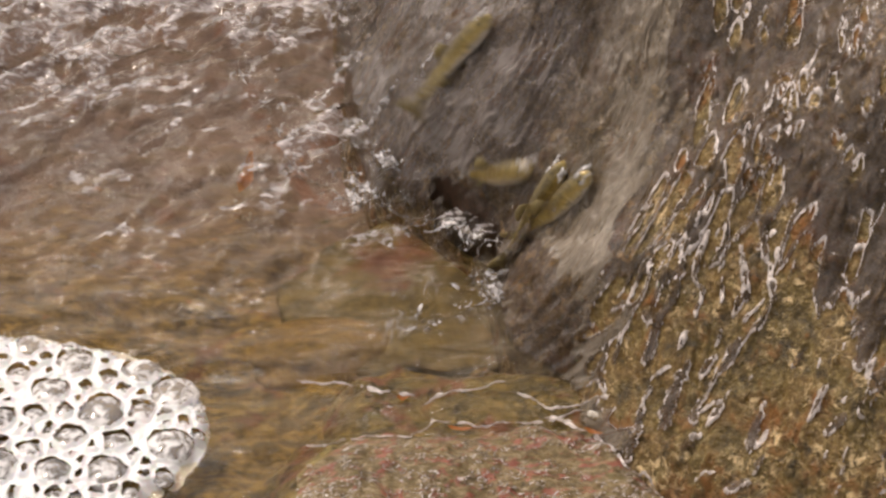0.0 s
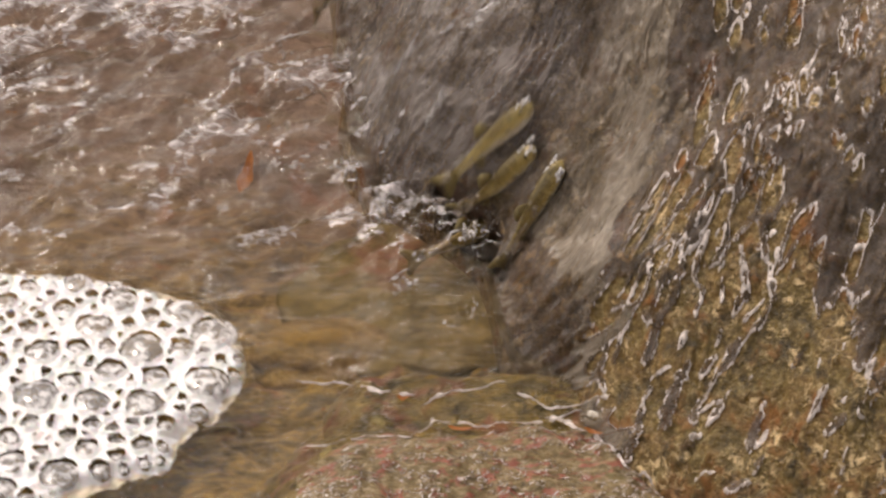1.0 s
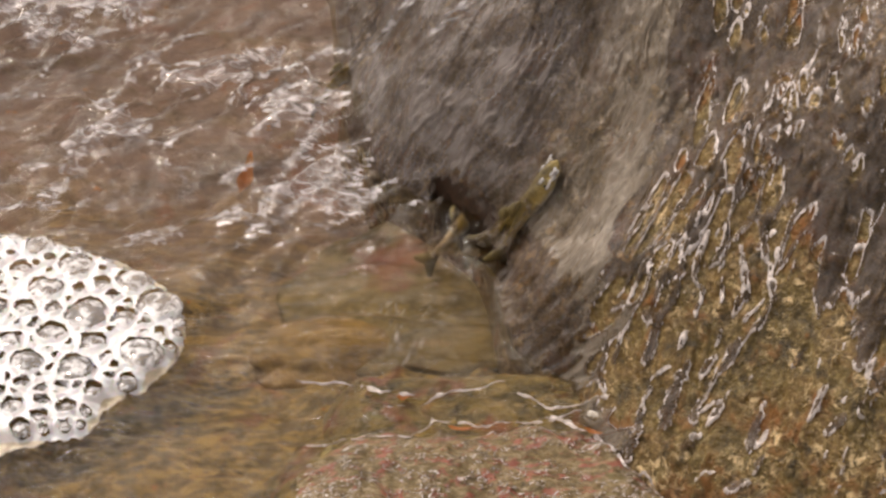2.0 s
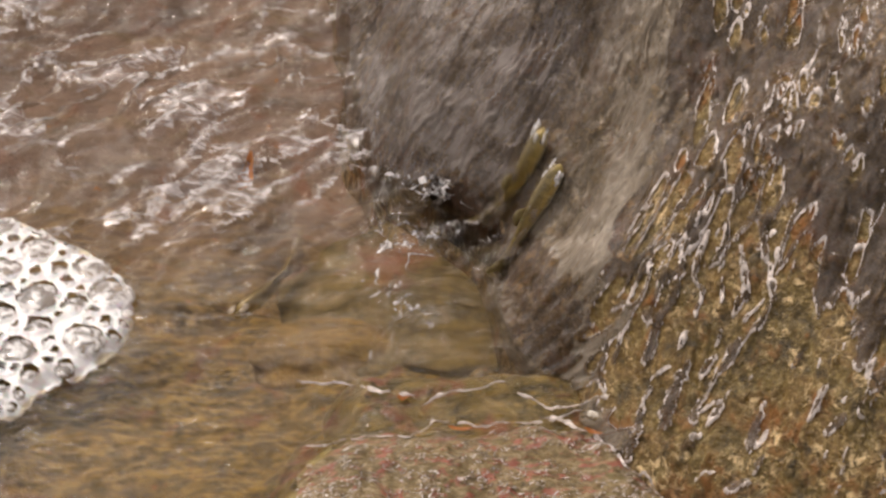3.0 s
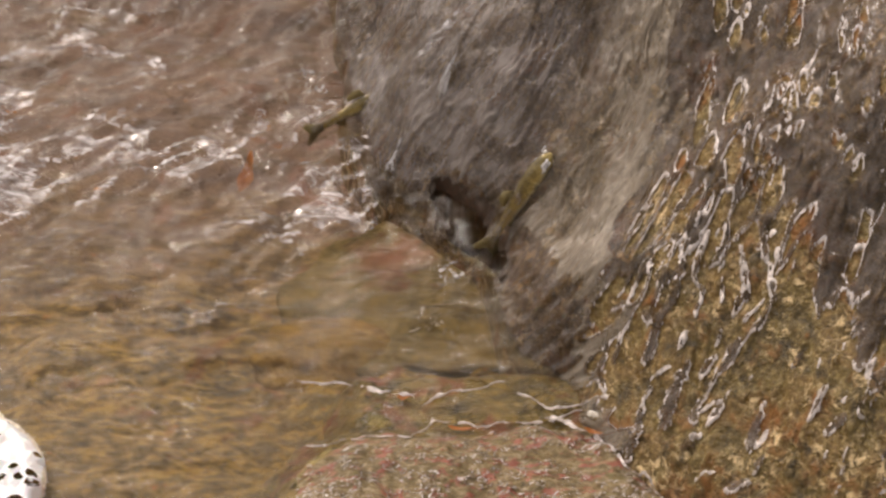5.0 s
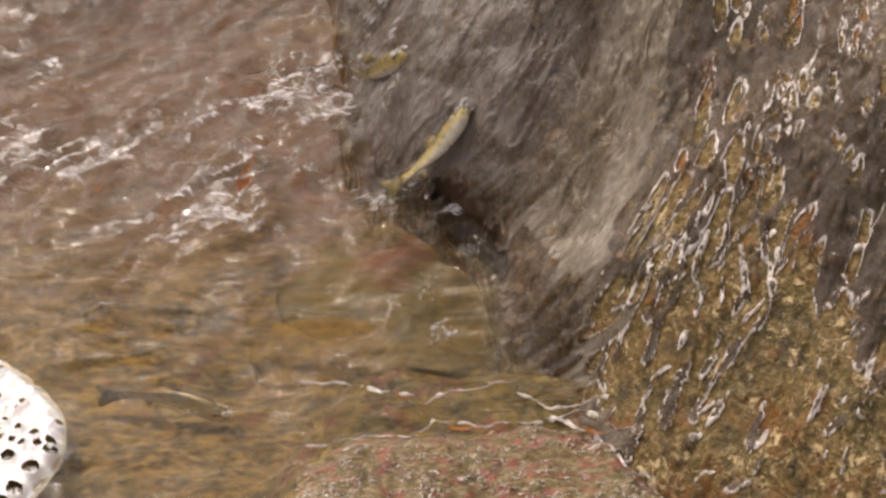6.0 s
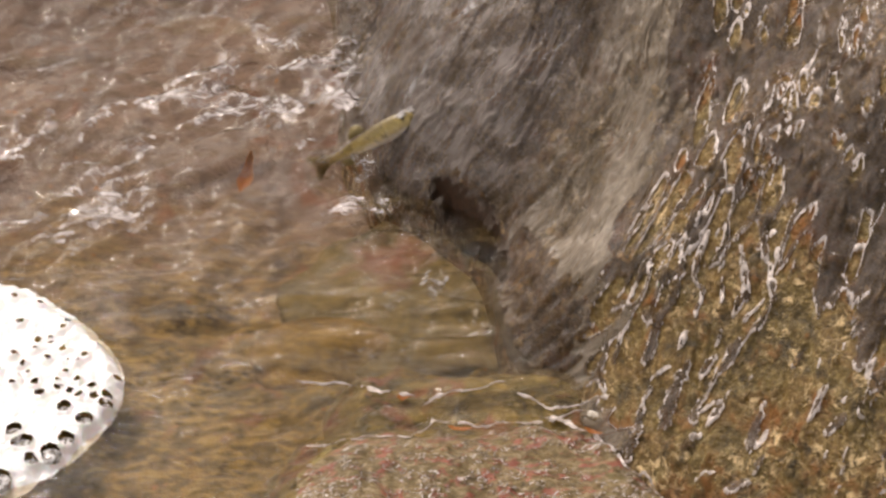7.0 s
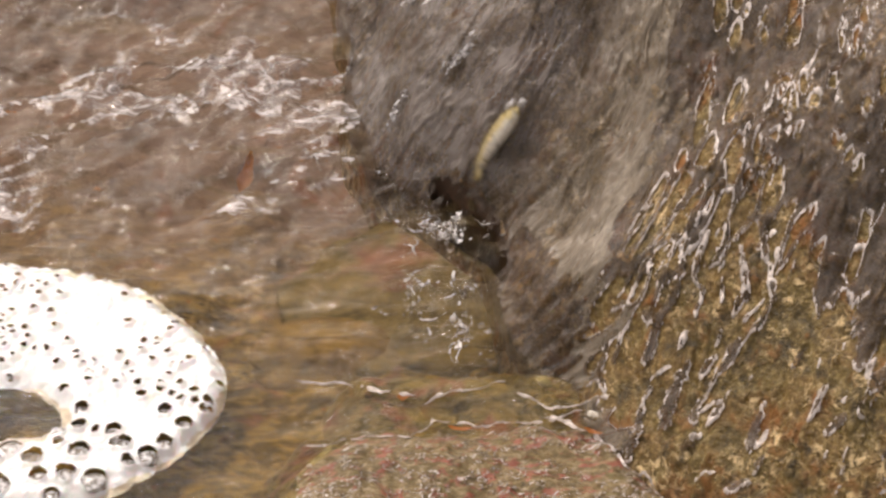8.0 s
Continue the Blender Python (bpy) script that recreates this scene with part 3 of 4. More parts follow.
def bed_height(x, y):
    r = np.hypot(x * 0.9 + 0.25, y - 0.05)
    z = -0.055 - 0.03 * step(0.0, 0.2, y) + 0.018 * fbm(x / 0.14, y / 0.14, 150, 3) + 0.005 * fbm(x / 0.03, y / 0.03, 151, 2)
    z = z + 0.034 * step(-0.12, -0.28, y) * step(-0.5, -0.2, x)
    z = z - 0.05 * np.exp(-(((x - 0.06) / 0.05) ** 2 + ((y - 0.02) / 0.05) ** 2))
    z = z + 0.02 * np.exp(-(((x + 0.03) / 0.09) ** 2 + ((y + 0.08) / 0.06) ** 2))
    bank = step(0.9, 1.7, r)
    return z + bank * (0.22 + 0.06 * fbm(x / 0.6, y / 0.6, 155, 2)) + 1.5 * step(3, 60, r) * fbm(x / 25, y / 25, 156, 2)


def build_ground():
    X, Y = np.meshgrid(spaced(-0.5, 0.3, 300, 45, (-400, 400)), spaced(-0.5, 0.55, 300, 45, (-400, 400)))
    ground = grid("ground", X, Y, bed_height(X, Y), [BED])
    tagged(ground, "brown stony stream bed under shallow water", "ground", kind="structure")


def build_water():
    """One rippled sheet, longer than the pool, that drifts out from under the rock."""
    X, Y = np.meshgrid(np.arange(-0.9, 1.35, 0.0031), spaced(-0.4, 0.5, 310, 12, (-1.3, 1.4)))
    far = step(-0.1, 0.1, Y)
    calm = (0.002 + 0.0036 * step(-0.2, -0.08, Y)) * fbm(X / 0.055, Y / 0.012, 160, 3)
    p, q = 0.82 * X + 0.57 * Y, -0.57 * X + 0.82 * Y
    p, q = p + 0.02 * fbm(X / 0.06, Y / 0.06, 161, 2), q + 0.012 * fbm(X / 0.05, Y / 0.05, 162, 2)
    ridge = np.clip(1 - np.abs(fbm(p / 0.07, q / 0.03, 165, 3)), 0, 1)
    patchy = 0.48 + 0.52 * step(-0.35, 0.5, fbm(X / 0.16, Y / 0.11, 172, 2))
    chop = 0.010 * (ridge ** 1.5 - 0.4) + 0.0068 * fbm(p / 0.024, q / 0.0105, 170, 3) + 0.0026 * fbm(p / 0.011, q / 0.0065, 171, 2)
    swell = 0.006 * fbm(p / 0.2, q / 0.1, 174, 1)
    Z = calm * (1 - far) + (chop * patchy + swell) * (0.04 + 0.96 * far)
    # Crest faces of the far ripples take the painted glint colour.
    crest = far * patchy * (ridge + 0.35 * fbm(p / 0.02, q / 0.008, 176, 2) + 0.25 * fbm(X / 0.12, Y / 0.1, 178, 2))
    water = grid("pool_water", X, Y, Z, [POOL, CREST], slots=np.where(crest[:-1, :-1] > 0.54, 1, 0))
    return tagged(water, "clear brownish pool water, rippled where it leaves the rock", "water", kind="structure")


# ---- threads of froth at the waterline ----
THREADS = (((-0.094, -0.215), (-0.057, -0.208), (-0.025, -0.205), (-0.004, -0.191), (0.026, -0.194), (0.070, -0.192), (0.098, -0.181)),
           ((-0.016, -0.174), (0.006, -0.161), (0.035, -0.155), (0.045, -0.150)),
           ((0.070, -0.187), (0.097, -0.198), (0.118, -0.220), (0.126, -0.239), (0.148, -0.261)),
           ((0.049, -0.161), (0.070, -0.174), (0.090, -0.179), (0.102, -0.175)),
           ((-0.104, -0.149), (-0.068, -0.155), (-0.043, -0.161), (-0.022, -0.163)))


def build_thread(points, seed):
    """A thin ragged ribbon of froth along the edge of the water, with short spurs."""
    P = np.array(points)
    d = np.concatenate([[0], np.cumsum(np.hypot(*(P[1:] - P[:-1]).T))])
    t = np.arange(0, d[-1], 0.0008)
    cx, cy = np.interp(t, d, P[:, 0]), np.interp(t, d, P[:, 1])
    k = np.ones(15) / 15
    cx[7:-7], cy[7:-7] = np.convolve(cx, k, "valid"), np.convolve(cy, k, "valid")
    cx, cy = cx + 0.002 * fbm(t / 0.012, t * 0 + seed, seed, 2), cy + 0.0025 * fbm(t / 0.014, t * 0 + seed, seed + 1, 3) + 0.0007 * vnoise(t / 0.0025, t * 0, seed + 7)
    w = 0.0007 + 0.0019 * np.clip(fbm(t / 0.011, t * 0, seed + 2, 3), 0, 1) + 0.0005 * vnoise(t / 0.002, t * 0, seed + 3)
    gap = vnoise(t / 0.009, t * 0, seed + 5) + 0.5 * vnoise(t / 0.003, t * 0, seed + 6) + 0.85
    w = w * np.clip(gap / 0.5, 0.12, 1) * np.clip(np.minimum(t, d[-1] - t) / 0.007, 0.12, 1)
    V = np.linspace(-1, 1, 7)[:, None]
    X, Y = cx + 0.3 * V * w, cy + V * w * (1 + 1.6 * np.clip(vnoise(t / 0.006, t * 0, seed + 4), 0, 1) * (V > 0))
    Z = np.maximum(np.maximum(slab_height(X, Y), 0.0012), np.where(X > 0.07, rock_height(X, Y), -1)) + 0.0008 + 0.0012 * (1 - V * V)
    whole = gap > 0
    thread = grid("froth_thread", X, Y, Z, [RIM], flow=(Y, X), keep=np.repeat(whole[None, :-1], 6, 0))
    tagged(thread, "thin pale thread of froth where water meets the flat rock", "froth", group="threads of froth")


# ---- stones and leaves on the bed ----
def build_stone(name, x, y, rx, ry, rz, material, label, seed, sink=0.3):
    bm = bmesh.new()
    bmesh.ops.create_icosphere(bm, subdivisions=4, radius=1.0)
    for v in bm.verts:
        k = 1 + 0.25 * noise.noise(v.co * 1.3 + Vector((seed, 0, 0))) + 0.1 * noise.noise(v.co * 3 + Vector((0, seed, 0)))
        v.co = Vector((v.co.x * rx * k, v.co.y * ry * k, v.co.z * rz * k))
    me = bpy.data.meshes.new(name)
    bm.to_mesh(me)
    bm.free()
    me.materials.append(material)
    me.polygons.foreach_set("use_smooth", np.full(len(me.polygons), True))
    ob = new(name, me)
    z = float(bed_height(np.array([x]), np.array([y]))[0])
    ob.matrix_basis = pose(x, y, z + rz * (0.1 - sink), 0, 0, seed * 9)
    return tagged(ob, label, "stone", group="stones on the bed")


def build_leaf(x, y, z, length, width, turn, tilt, label):
    bm = bmesh.new()
    rows = []
    for i in range(9):
        u = i / 8
        w = width * math.sin(math.pi * min(1, u * 0.94 + 0.05)) ** 0.8 * (1 + 0.25 * math.sin(9 * u + x * 50))
        bend = 0.12 * length * (u - 0.5) ** 2 * 4
        rows.append([bm.verts.new(((u - 0.5) * length, w * k * 0.5, bend + 0.15 * width * abs(k))) for k in (-1, -0.5, 0, 0.5, 1)])
    for a, b in zip(rows, rows[1:]):
        for k in range(4):
            bm.faces.new((a[k], a[k + 1], b[k + 1], b[k]))
    bmesh.ops.solidify(bm, geom=bm.faces[:], thickness=0.0006)
    me = bpy.data.meshes.new("leaf")
    bm.to_mesh(me)
    bm.free()
    me.materials.append(LEAF)
    me.polygons.foreach_set("use_smooth", np.full(len(me.polygons), True))
    ob = new("leaf", me)
    ob.matrix_basis = pose(x, y, z, 0, tilt, turn)
    return tagged(ob, label, "leaf")


# ---- foam ----
def build_foam(label, seed, length, width, sizes, tries, gap, cap, wall, dense=1.0, void=None):
    """A raft of froth with its tip at the origin, lying towards -x."""
    rng = random.Random(seed)
    raft = new("foam_raft")
    tagged(raft, label, "foam", group="foam rafts")

    def inside(x, y):
        u = np.clip(-x / (0.42 * length), 0, 1)
        end = np.sqrt(np.maximum(1 - np.clip((-x / length - 0.62) / 0.38, 0, 1) ** 2, 0))
        half = (width * 0.5 * np.sqrt(np.maximum(1 - (1 - u) ** 2, 0)) + 0.03 * np.clip(-x / length, 0, 1)) * end
        wob = 0.009 * vnoise(x / 0.035 + seed, y / 0.035, seed + 200) + 0.002 * vnoise(x / 0.008, y / 0.008, seed + 201)
        wob = wob * step(0.0, 0.03, -x)
        d = np.minimum(np.minimum(half - np.abs(y), -x + 0.004), (length + x)) + wob
        if void:
            d = np.minimum(d, np.hypot((x - void[0]), (y - void[1]) * 1.2) - void[2] + wob)
        return d

    placed = []
    for k in range(tries):
        r = sizes[0] + (sizes[1] - sizes[0]) * (1 - k / tries) ** 3 * rng.uniform(0.25, 1)
        x, y = rng.uniform(-length, 0), rng.uniform(-width * 0.6, width * 0.6)
        if dense < 1:
            r = min(r, max(sizes[0], 0.003 - 0.1 * (y + 0.01)))
        if float(inside(np.array([x]), np.array([y]))[0]) < r * 1.0 + 0.003:
            continue
        if dense < 1 and rng.random() > dense + 0.5 * float(vnoise(np.array([x / 0.05]), np.array([y / 0.05]), seed + 223)[0]):
            continue
        if all(math.hypot(x - a, y - b) > r + c + gap for a, b, c in placed):
            placed.append((x, y, r))
        if len(placed) >= cap:
            break
    X, Y = np.meshgrid(np.arange(-length - 0.01, 0.02, 0.0012), np.arange(-width * 0.68, width * 0.68, 0.0012))
    D = inside(X, Y)
    jx, jy = X + 0.0009 * vnoise(X / 0.005, Y / 0.005, seed + 205), Y + 0.0009 * vnoise(X / 0.005, Y / 0.005, seed + 206)
    p1, p2, c1x, c1y, c2x, c2y = [np.full(X.shape, 9.0) for _ in range(6)]
    for a, b, r in placed:
        p = (jx - a) ** 2 + (jy - b) ** 2 - r * r
        near, second = p < p1, (p >= p1) & (p < p2)
        p2, c2x, c2y = np.where(near, p1, np.where(second, p, p2)), np.where(near, c1x, np.where(second, a, c2x)), np.where(near, c1y, np.where(second, b, c2y))
        p1, c1x, c1y = np.where(near, p, p1), np.where(near, a, c1x), np.where(near, b, c1y)
    brink = (p2 - p1) / (2 * np.hypot(c1x - c2x, c1y - c2y) + 1e-6)
    thick = wall * (1 + 0.9 * vnoise(X / 0.014, Y / 0.014, seed + 207)) + 0.0035 * step(0.006, 0.0, D)
    depth = np.minimum(brink - thick, -(p1 - 0.000004) / 0.014)
    H = 0.009 * step(0, 0.018, D) - 0.002 + 0.003 * np.exp(-(np.maximum(depth, -0.004) / 0.0018) ** 2)
    H = H + 0.0013 * vnoise(X / 0.006, Y / 0.006, seed + 210) + 0.0008 * vnoise(X / 0.0025, Y / 0.0025, seed + 211)
    H = H - 0.003 * np.clip(depth / 0.003, 0, 1)
    keep = (D[:-1, :-1] > 0) & (depth[:-1, :-1] < 0)
    grid("froth", X, Y, H, [FROTH], parent=raft, keep=keep)
    for a, b, r in placed:
        bub = new("bubble", DOME)
        bub.parent = raft
        k = r * 1.08
        bub.matrix_basis = Matrix.LocRotScale((a, b, 0.0035), Euler((0, 0, rng.uniform(0, 6))), (k, k, k * rng.uniform(0.28, 0.5)))
    return raft


def make_dome():
    verts, faces = [], []
    n, rings = 20, 6
    for j in range(rings):
        e = radians(84) * j / (rings - 1)
        for i in range(n):
            a = 2 * math.pi * i / n
            verts.append((math.cos(a) * math.cos(e), math.sin(a) * math.cos(e), math.sin(e)))
    for j in range(rings - 1):
        for i in range(n):
            k = (i + 1) % n
            faces.append((j * n + i, j * n + k, (j + 1) * n + k, (j + 1) * n + i))
    faces.append(tuple((rings - 1) * n + i for i in range(n)))
    me = bpy.data.meshes.new("bubble")
    me.from_pydata(verts, [], faces)
    me.materials.append(BUBBLE)
    me.polygons.foreach_set("use_smooth", np.full(len(me.polygons), True))
    return me


# ---- fish ----
FISH_LENGTH = 0.096


def build_fish(label, bend=0.0):
    """A small fish, head towards +x, belly down, its middle at the origin."""
    fish = new("fish")
    tagged(fish, label, "fish", group="leaping fish")
    L = FISH_LENGTH

    def spine(u):
        return bend * L * (max(0.0, u - 0.35)) ** 2

    bm = bmesh.new()
    rings, n = [], 18
    for i in range(23):
        u = i / 22
        h = 0.0092 * (math.sin(math.pi * min(1, u ** 0.62)) ** 0.75 if u < 0.999 else 0)
        h = max(h * (1 - 0.15 * u), 0.0036 * step(0.5, 0.9, np.array(u)).item() if u > 0.5 else 0, 0.0008)
        w = h * (0.82 - 0.35 * u)
        x = L * (0.5 - 0.86 * u)
        rings.append([bm.verts.new((x, spine(u) + w * math.cos(2 * math.pi * k / n), h * math.sin(2 * math.pi * k / n) * (1.0 if math.sin(2 * math.pi * k / n) > 0 else 1.08))) for k in range(n)])
    for a, b in zip(rings, rings[1:]):
        for k in range(n):
            bm.faces.new((a[k], b[k], b[(k + 1) % n], a[(k + 1) % n]))
    bm.faces.new(rings[0])
    bm.faces.new(rings[-1][::-1])
    part("body", bm, FISH, fish)

    def fin(name, outline, place, normal_y=True):
        b = bmesh.new()
        face = b.faces.new([b.verts.new(p) for p in outline])
        got = bmesh.ops.extrude_face_region(b, geom=[face])
        for v in got["geom"]:
            if isinstance(v, bmesh.types.BMVert):
                v.co.y += 0.0007
        bmesh.ops.recalc_face_normals(b, faces=b.faces[:])
        f = part(name, b, FIN, fish)
        f.matrix_basis = place
        return f

    ty = spine(1.0)
    fin("tail_fin", [(0.004, 0, 0.003), (-0.006, 0, 0.006), (-0.016, 0, 0.0115), (-0.018, 0, 0.009), (-0.0135, 0, 0), (-0.018, 0, -0.009), (-0.016, 0, -0.0115), (-0.006, 0, -0.006), (0.004, 0, -0.003)], pose(-0.36 * L, ty, 0, 0, 0, -math.degrees(math.atan(bend * 1.3))))
    fin("dorsal_fin", [(0.007, 0, 0), (0.003, 0, 0.007), (-0.003, 0, 0.0075), (-0.009, 0, 0.002), (-0.009, 0, -0.001)], pose(0, spine(0.5), 0.0085))
    fin("anal_fin", [(0.005, 0, 0), (0.001, 0, -0.006), (-0.004, 0, -0.005), (-0.006, 0, 0.001)], pose(-0.018, spine(0.72), -0.0055))
    # White blobs of water whose colour stands for the snout's glint.
    collar = bmesh.new()
    wet = random.Random(int(bend * 100) + 77)
    for k in range(11):
        got = bmesh.ops.create_icosphere(collar, subdivisions=2, radius=1.0)
        a, r = wet.uniform(0, 6.28), wet.uniform(0.0007, 0.0022)
        c = Vector((0.5 * L - abs(wet.gauss(0, 0.009)) + 0.002, 0.0058 * math.cos(a), 0.0068 * abs(math.sin(a))))
        for v in got["verts"]:
            v.co = c + Vector((v.co.x * 2.0, v.co.y, v.co.z * 0.7)) * r * (1 + 0.6 * noise.noise(v.co * 1.7 + c * 400))
    X, A = np.meshgrid(np.linspace(0.012, -0.47 * L, 70), np.linspace(0.0, math.pi, 26))
    u = 0.58 - X / (0.86 * L) * 1.0 - 0.08
    girth = 0.0104 * (1 - 0.55 * np.clip(u - 0.4, 0, 1)) * (1 + 0.2 * fbm(X / 0.012, A * 1.5 + bend * 9, 410, 2))
    rag = fbm(X / 0.014 + bend * 7, A * 2.2, 420, 3) + 1.1 * step(0.0, -0.04, X) - 0.55
    grid("wash", X, bend * L * np.clip(u - 0.35, 0, 1) ** 2 + girth * np.cos(A), girth * np.sin(A) * 0.92, [WASH], parent=fish, keep=rag[:-1, :-1] > 0)
    part("bow_wave", collar, SNOUT, fish, "collar of broken water at the snout, painted white for its glint")
    for side in (-1, 1):
        fin("pectoral_fin", [(0, 0, 0.001), (-0.008, 0, 0.002), (-0.012, 0, -0.002), (-0.006, 0, -0.003), (0, 0, -0.001)], pose(0.024, side * 0.0055, -0.004, 25 * side, 0, 28 * side))
        b = bmesh.new()
        bmesh.ops.create_uvsphere(b, u_segments=10, v_segments=8, radius=0.0017)
        eye = part("eye", b, EYE_DARK, fish, "dark round eye")
        eye.matrix_basis = pose(0.0385, side * 0.0042, 0.0022)
    return fish


def along(head, tail, roll=0):
    """The pose of a fish between the places of its snout and its tail."""
    h, t = Vector(head), Vector(tail)
    turn = (h - t).to_track_quat("X", "Z").to_matrix().to_4x4()
    return Matrix.Translation((h + t) / 2) @ turn @ pose(0, 0, 0, roll)


build_ground()
build_rock_face()
build_film()
build_slab()
WATER = build_water()
for k, points in enumerate(THREADS):
    build_thread(points, 300 + 10 * k)
DOME = make_dome()
FOAM_A = build_foam("white foam raft of large clear bubbles afloat on the pool", 3, 0.40, 0.23, (0.0016, 0.02), 7000, 0.0, 299, 0.0027, 1.0, (-0.02, -0.118, 0.056))
FOAM_B = build_foam("dense white foam raft with small dark bubbles afloat", 8, 0.40, 0.235, (0.0011, 0.0125), 4500, 0.001, 280, 0.0022, 0.6, (-0.15, -0.03, 0.035))


build_stone("stone", -0.088, -0.07, 0.062, 0.036, 0.017, make_stone("ochre_stone", (0.36, 0.235, 0.065), (0.22, 0.145, 0.045)), "flat ochre stone under shallow water", 1, 0.6)
red = build_stone("stone", -0.01, 0.01, 0.1, 0.1, 0.013, make_boulder(), "reddish boulder under water below the rock", 2)
red.matrix_basis = pose(-0.02, -0.01, -0.047, -3, 0, 0)
pebble = build_stone("pebble", 0.107, -0.19, 0.0065, 0.003, 0.003, make_stone("pale_stone", (0.75, 0.7, 0.62), (0.6, 0.55, 0.47)), "small pale wet pebble between the rocks", 6)
pebble.matrix_basis = pose(0.107, -0.193, 0.009, 0, 12, -25)
build_leaf(-0.158, 0.1, -0.008, 0.046, 0.011, 82, -8, "narrow orange leaf drifting under the pool surface")
build_leaf(-0.028, -0.166, 0.001, 0.010, 0.006, 10, 0, "scrap of orange leaf at the edge of the flat rock")
build_leaf(0.012, -0.206, 0.009, 0.017, 0.004, -5, 0, "narrow orange leaf stuck to the flat rock")
build_leaf(0.105, -0.206, 0.006, 0.014, 0.004, -25, 0, "orange leaf scrap between the rocks")


def build_splash(seed, size=1.0):
    """A burst of splashed water: thin ragged sheets, threads and drops in one rigid piece."""
    rng = random.Random(seed)
    splash = new("water_splash")
    tagged(splash, "white glinting splash of water at the foot of the rock", "splash", group="splashes")
    for sheet in range(4 if size > 1 else 1):
        w, d = size * rng.uniform(0.005, 0.012), size * rng.uniform(0.003, 0.006)
        X, Y = np.meshgrid(np.linspace(-1, 1, 40), np.linspace(-1, 1, 26))
        ragged = 1 - np.hypot(X, Y) + 0.75 * fbm(X * 2.6 + seed, Y * 2.6 + sheet, seed, 3)
        H = 0.006 * fbm(X * 1.6 + seed, Y * 1.6, seed + 3, 3) + 0.002 * (1 - X * X - Y * Y)
        film = grid("spray_sheet", X * w, Y * d, H, [DROP], parent=splash, keep=ragged[:-1, :-1] > 0.55)
        film.matrix_basis = pose(rng.uniform(-0.006, 0.006) * sheet, rng.uniform(-0.006, 0.006) * sheet, 0.003 * sheet, rng.uniform(-35, 35), rng.uniform(-35, 35), rng.uniform(0, 180))
    for k in range(2 if size == 1 else 6):
        bm = bmesh.new()
        long, bow, turn = size * rng.uniform(0.003, 0.008), rng.choice((-1, 1)) * rng.uniform(0.5, 1.2), rng.gauss(0.4, 0.9)
        rings = []
        for i in range(13):
            t = i / 12
            x, y, z = (t - 0.5) * 2 * long, bow * long * (t - 0.5) ** 2 * 4 + 0.25 * long * noise.noise(Vector((t * 4, k, seed))), long * 0.5 * t * (1 - 0.6 * t)
            r = (0.0002 + 0.0006 * math.sin(math.pi * t)) * (1 + 0.6 * noise.noise(Vector((t * 7, seed, k))))
            rings.append([bm.verts.new((x, y + r * math.cos(a * 1.2566), z + r * math.sin(a * 1.2566))) for a in range(5)])
        for a, b in zip(rings, rings[1:]):
            for q in range(5):
                bm.faces.new((a[q], a[(q + 1) % 5], b[(q + 1) % 5], b[q]))
        thread = part("thread", bm, DROP, splash)
        thread.matrix_basis = pose(size * rng.uniform(-0.017, 0.017), size * rng.uniform(-0.012, 0.012), rng.uniform(0, 0.004), 0, 0, math.degrees(turn))
    for k in range(rng.randint(3, 5) if size == 1 else 14):
        bm = bmesh.new()
        bmesh.ops.create_icosphere(bm, subdivisions=2, radius=1.0)
        r = rng.uniform(0.0004, 0.0016)
        sx, sy, sz = rng.uniform(1, 3.0), rng.uniform(0.6, 1.2), rng.uniform(0.35, 0.8)
        off = Vector((rng.gauss(0, 0.6), rng.gauss(0, 0.6), rng.uniform(-10, 10)))
        for v in bm.verts:
            q = 1 + 0.8 * noise.noise(v.co * 1.6 + off * 3)
            v.co = Vector((v.co.x * sx, v.co.y * sy, v.co.z * sz)) * r * q
        drop = part("droplet", bm, DROP, splash)
        drop.matrix_basis = pose(size * off.x * 0.02, size * off.y * 0.013, rng.uniform(-0.001, 0.012), rng.uniform(-30, 30), rng.uniform(-30, 30), rng.uniform(0, 180))
    return splash


# where and when a leap throws up water: seconds, x, y
LEAPS = ((0.0, -0.042, 0.098), (0.0, 0.037, -0.058), (0.05, 0.01, 0.012), (0.1, -0.068, 0.056), (0.5, -0.014, 0.045), (0.55, 0.037, -0.045), (1.0, 0.022, 0.006), (1.45, -0.04, 0.085),
         (1.5, -0.03, 0.06), (1.55, 0.01, -0.005), (3.0, -0.003, 0.062), (3.05, -0.035, 0.0), (3.5, 0.02, -0.04), (3.5, -0.03, 0.02), (4.0, 0.018, -0.02), (4.5, -0.01, -0.018),
         (4.5, -0.047, -0.026), (5.8, 0.073, -0.075), (5.85, -0.04, 0.05), (6.1, -0.042, 0.065), (6.5, -0.052, 0.085), (8.0, 0.006, 0.01), (7.95, 0.017, -0.105))
SPLASHES = [build_splash(500 + k, 1.8 if k < len(LEAPS) else 1.0) for k in range(34)]


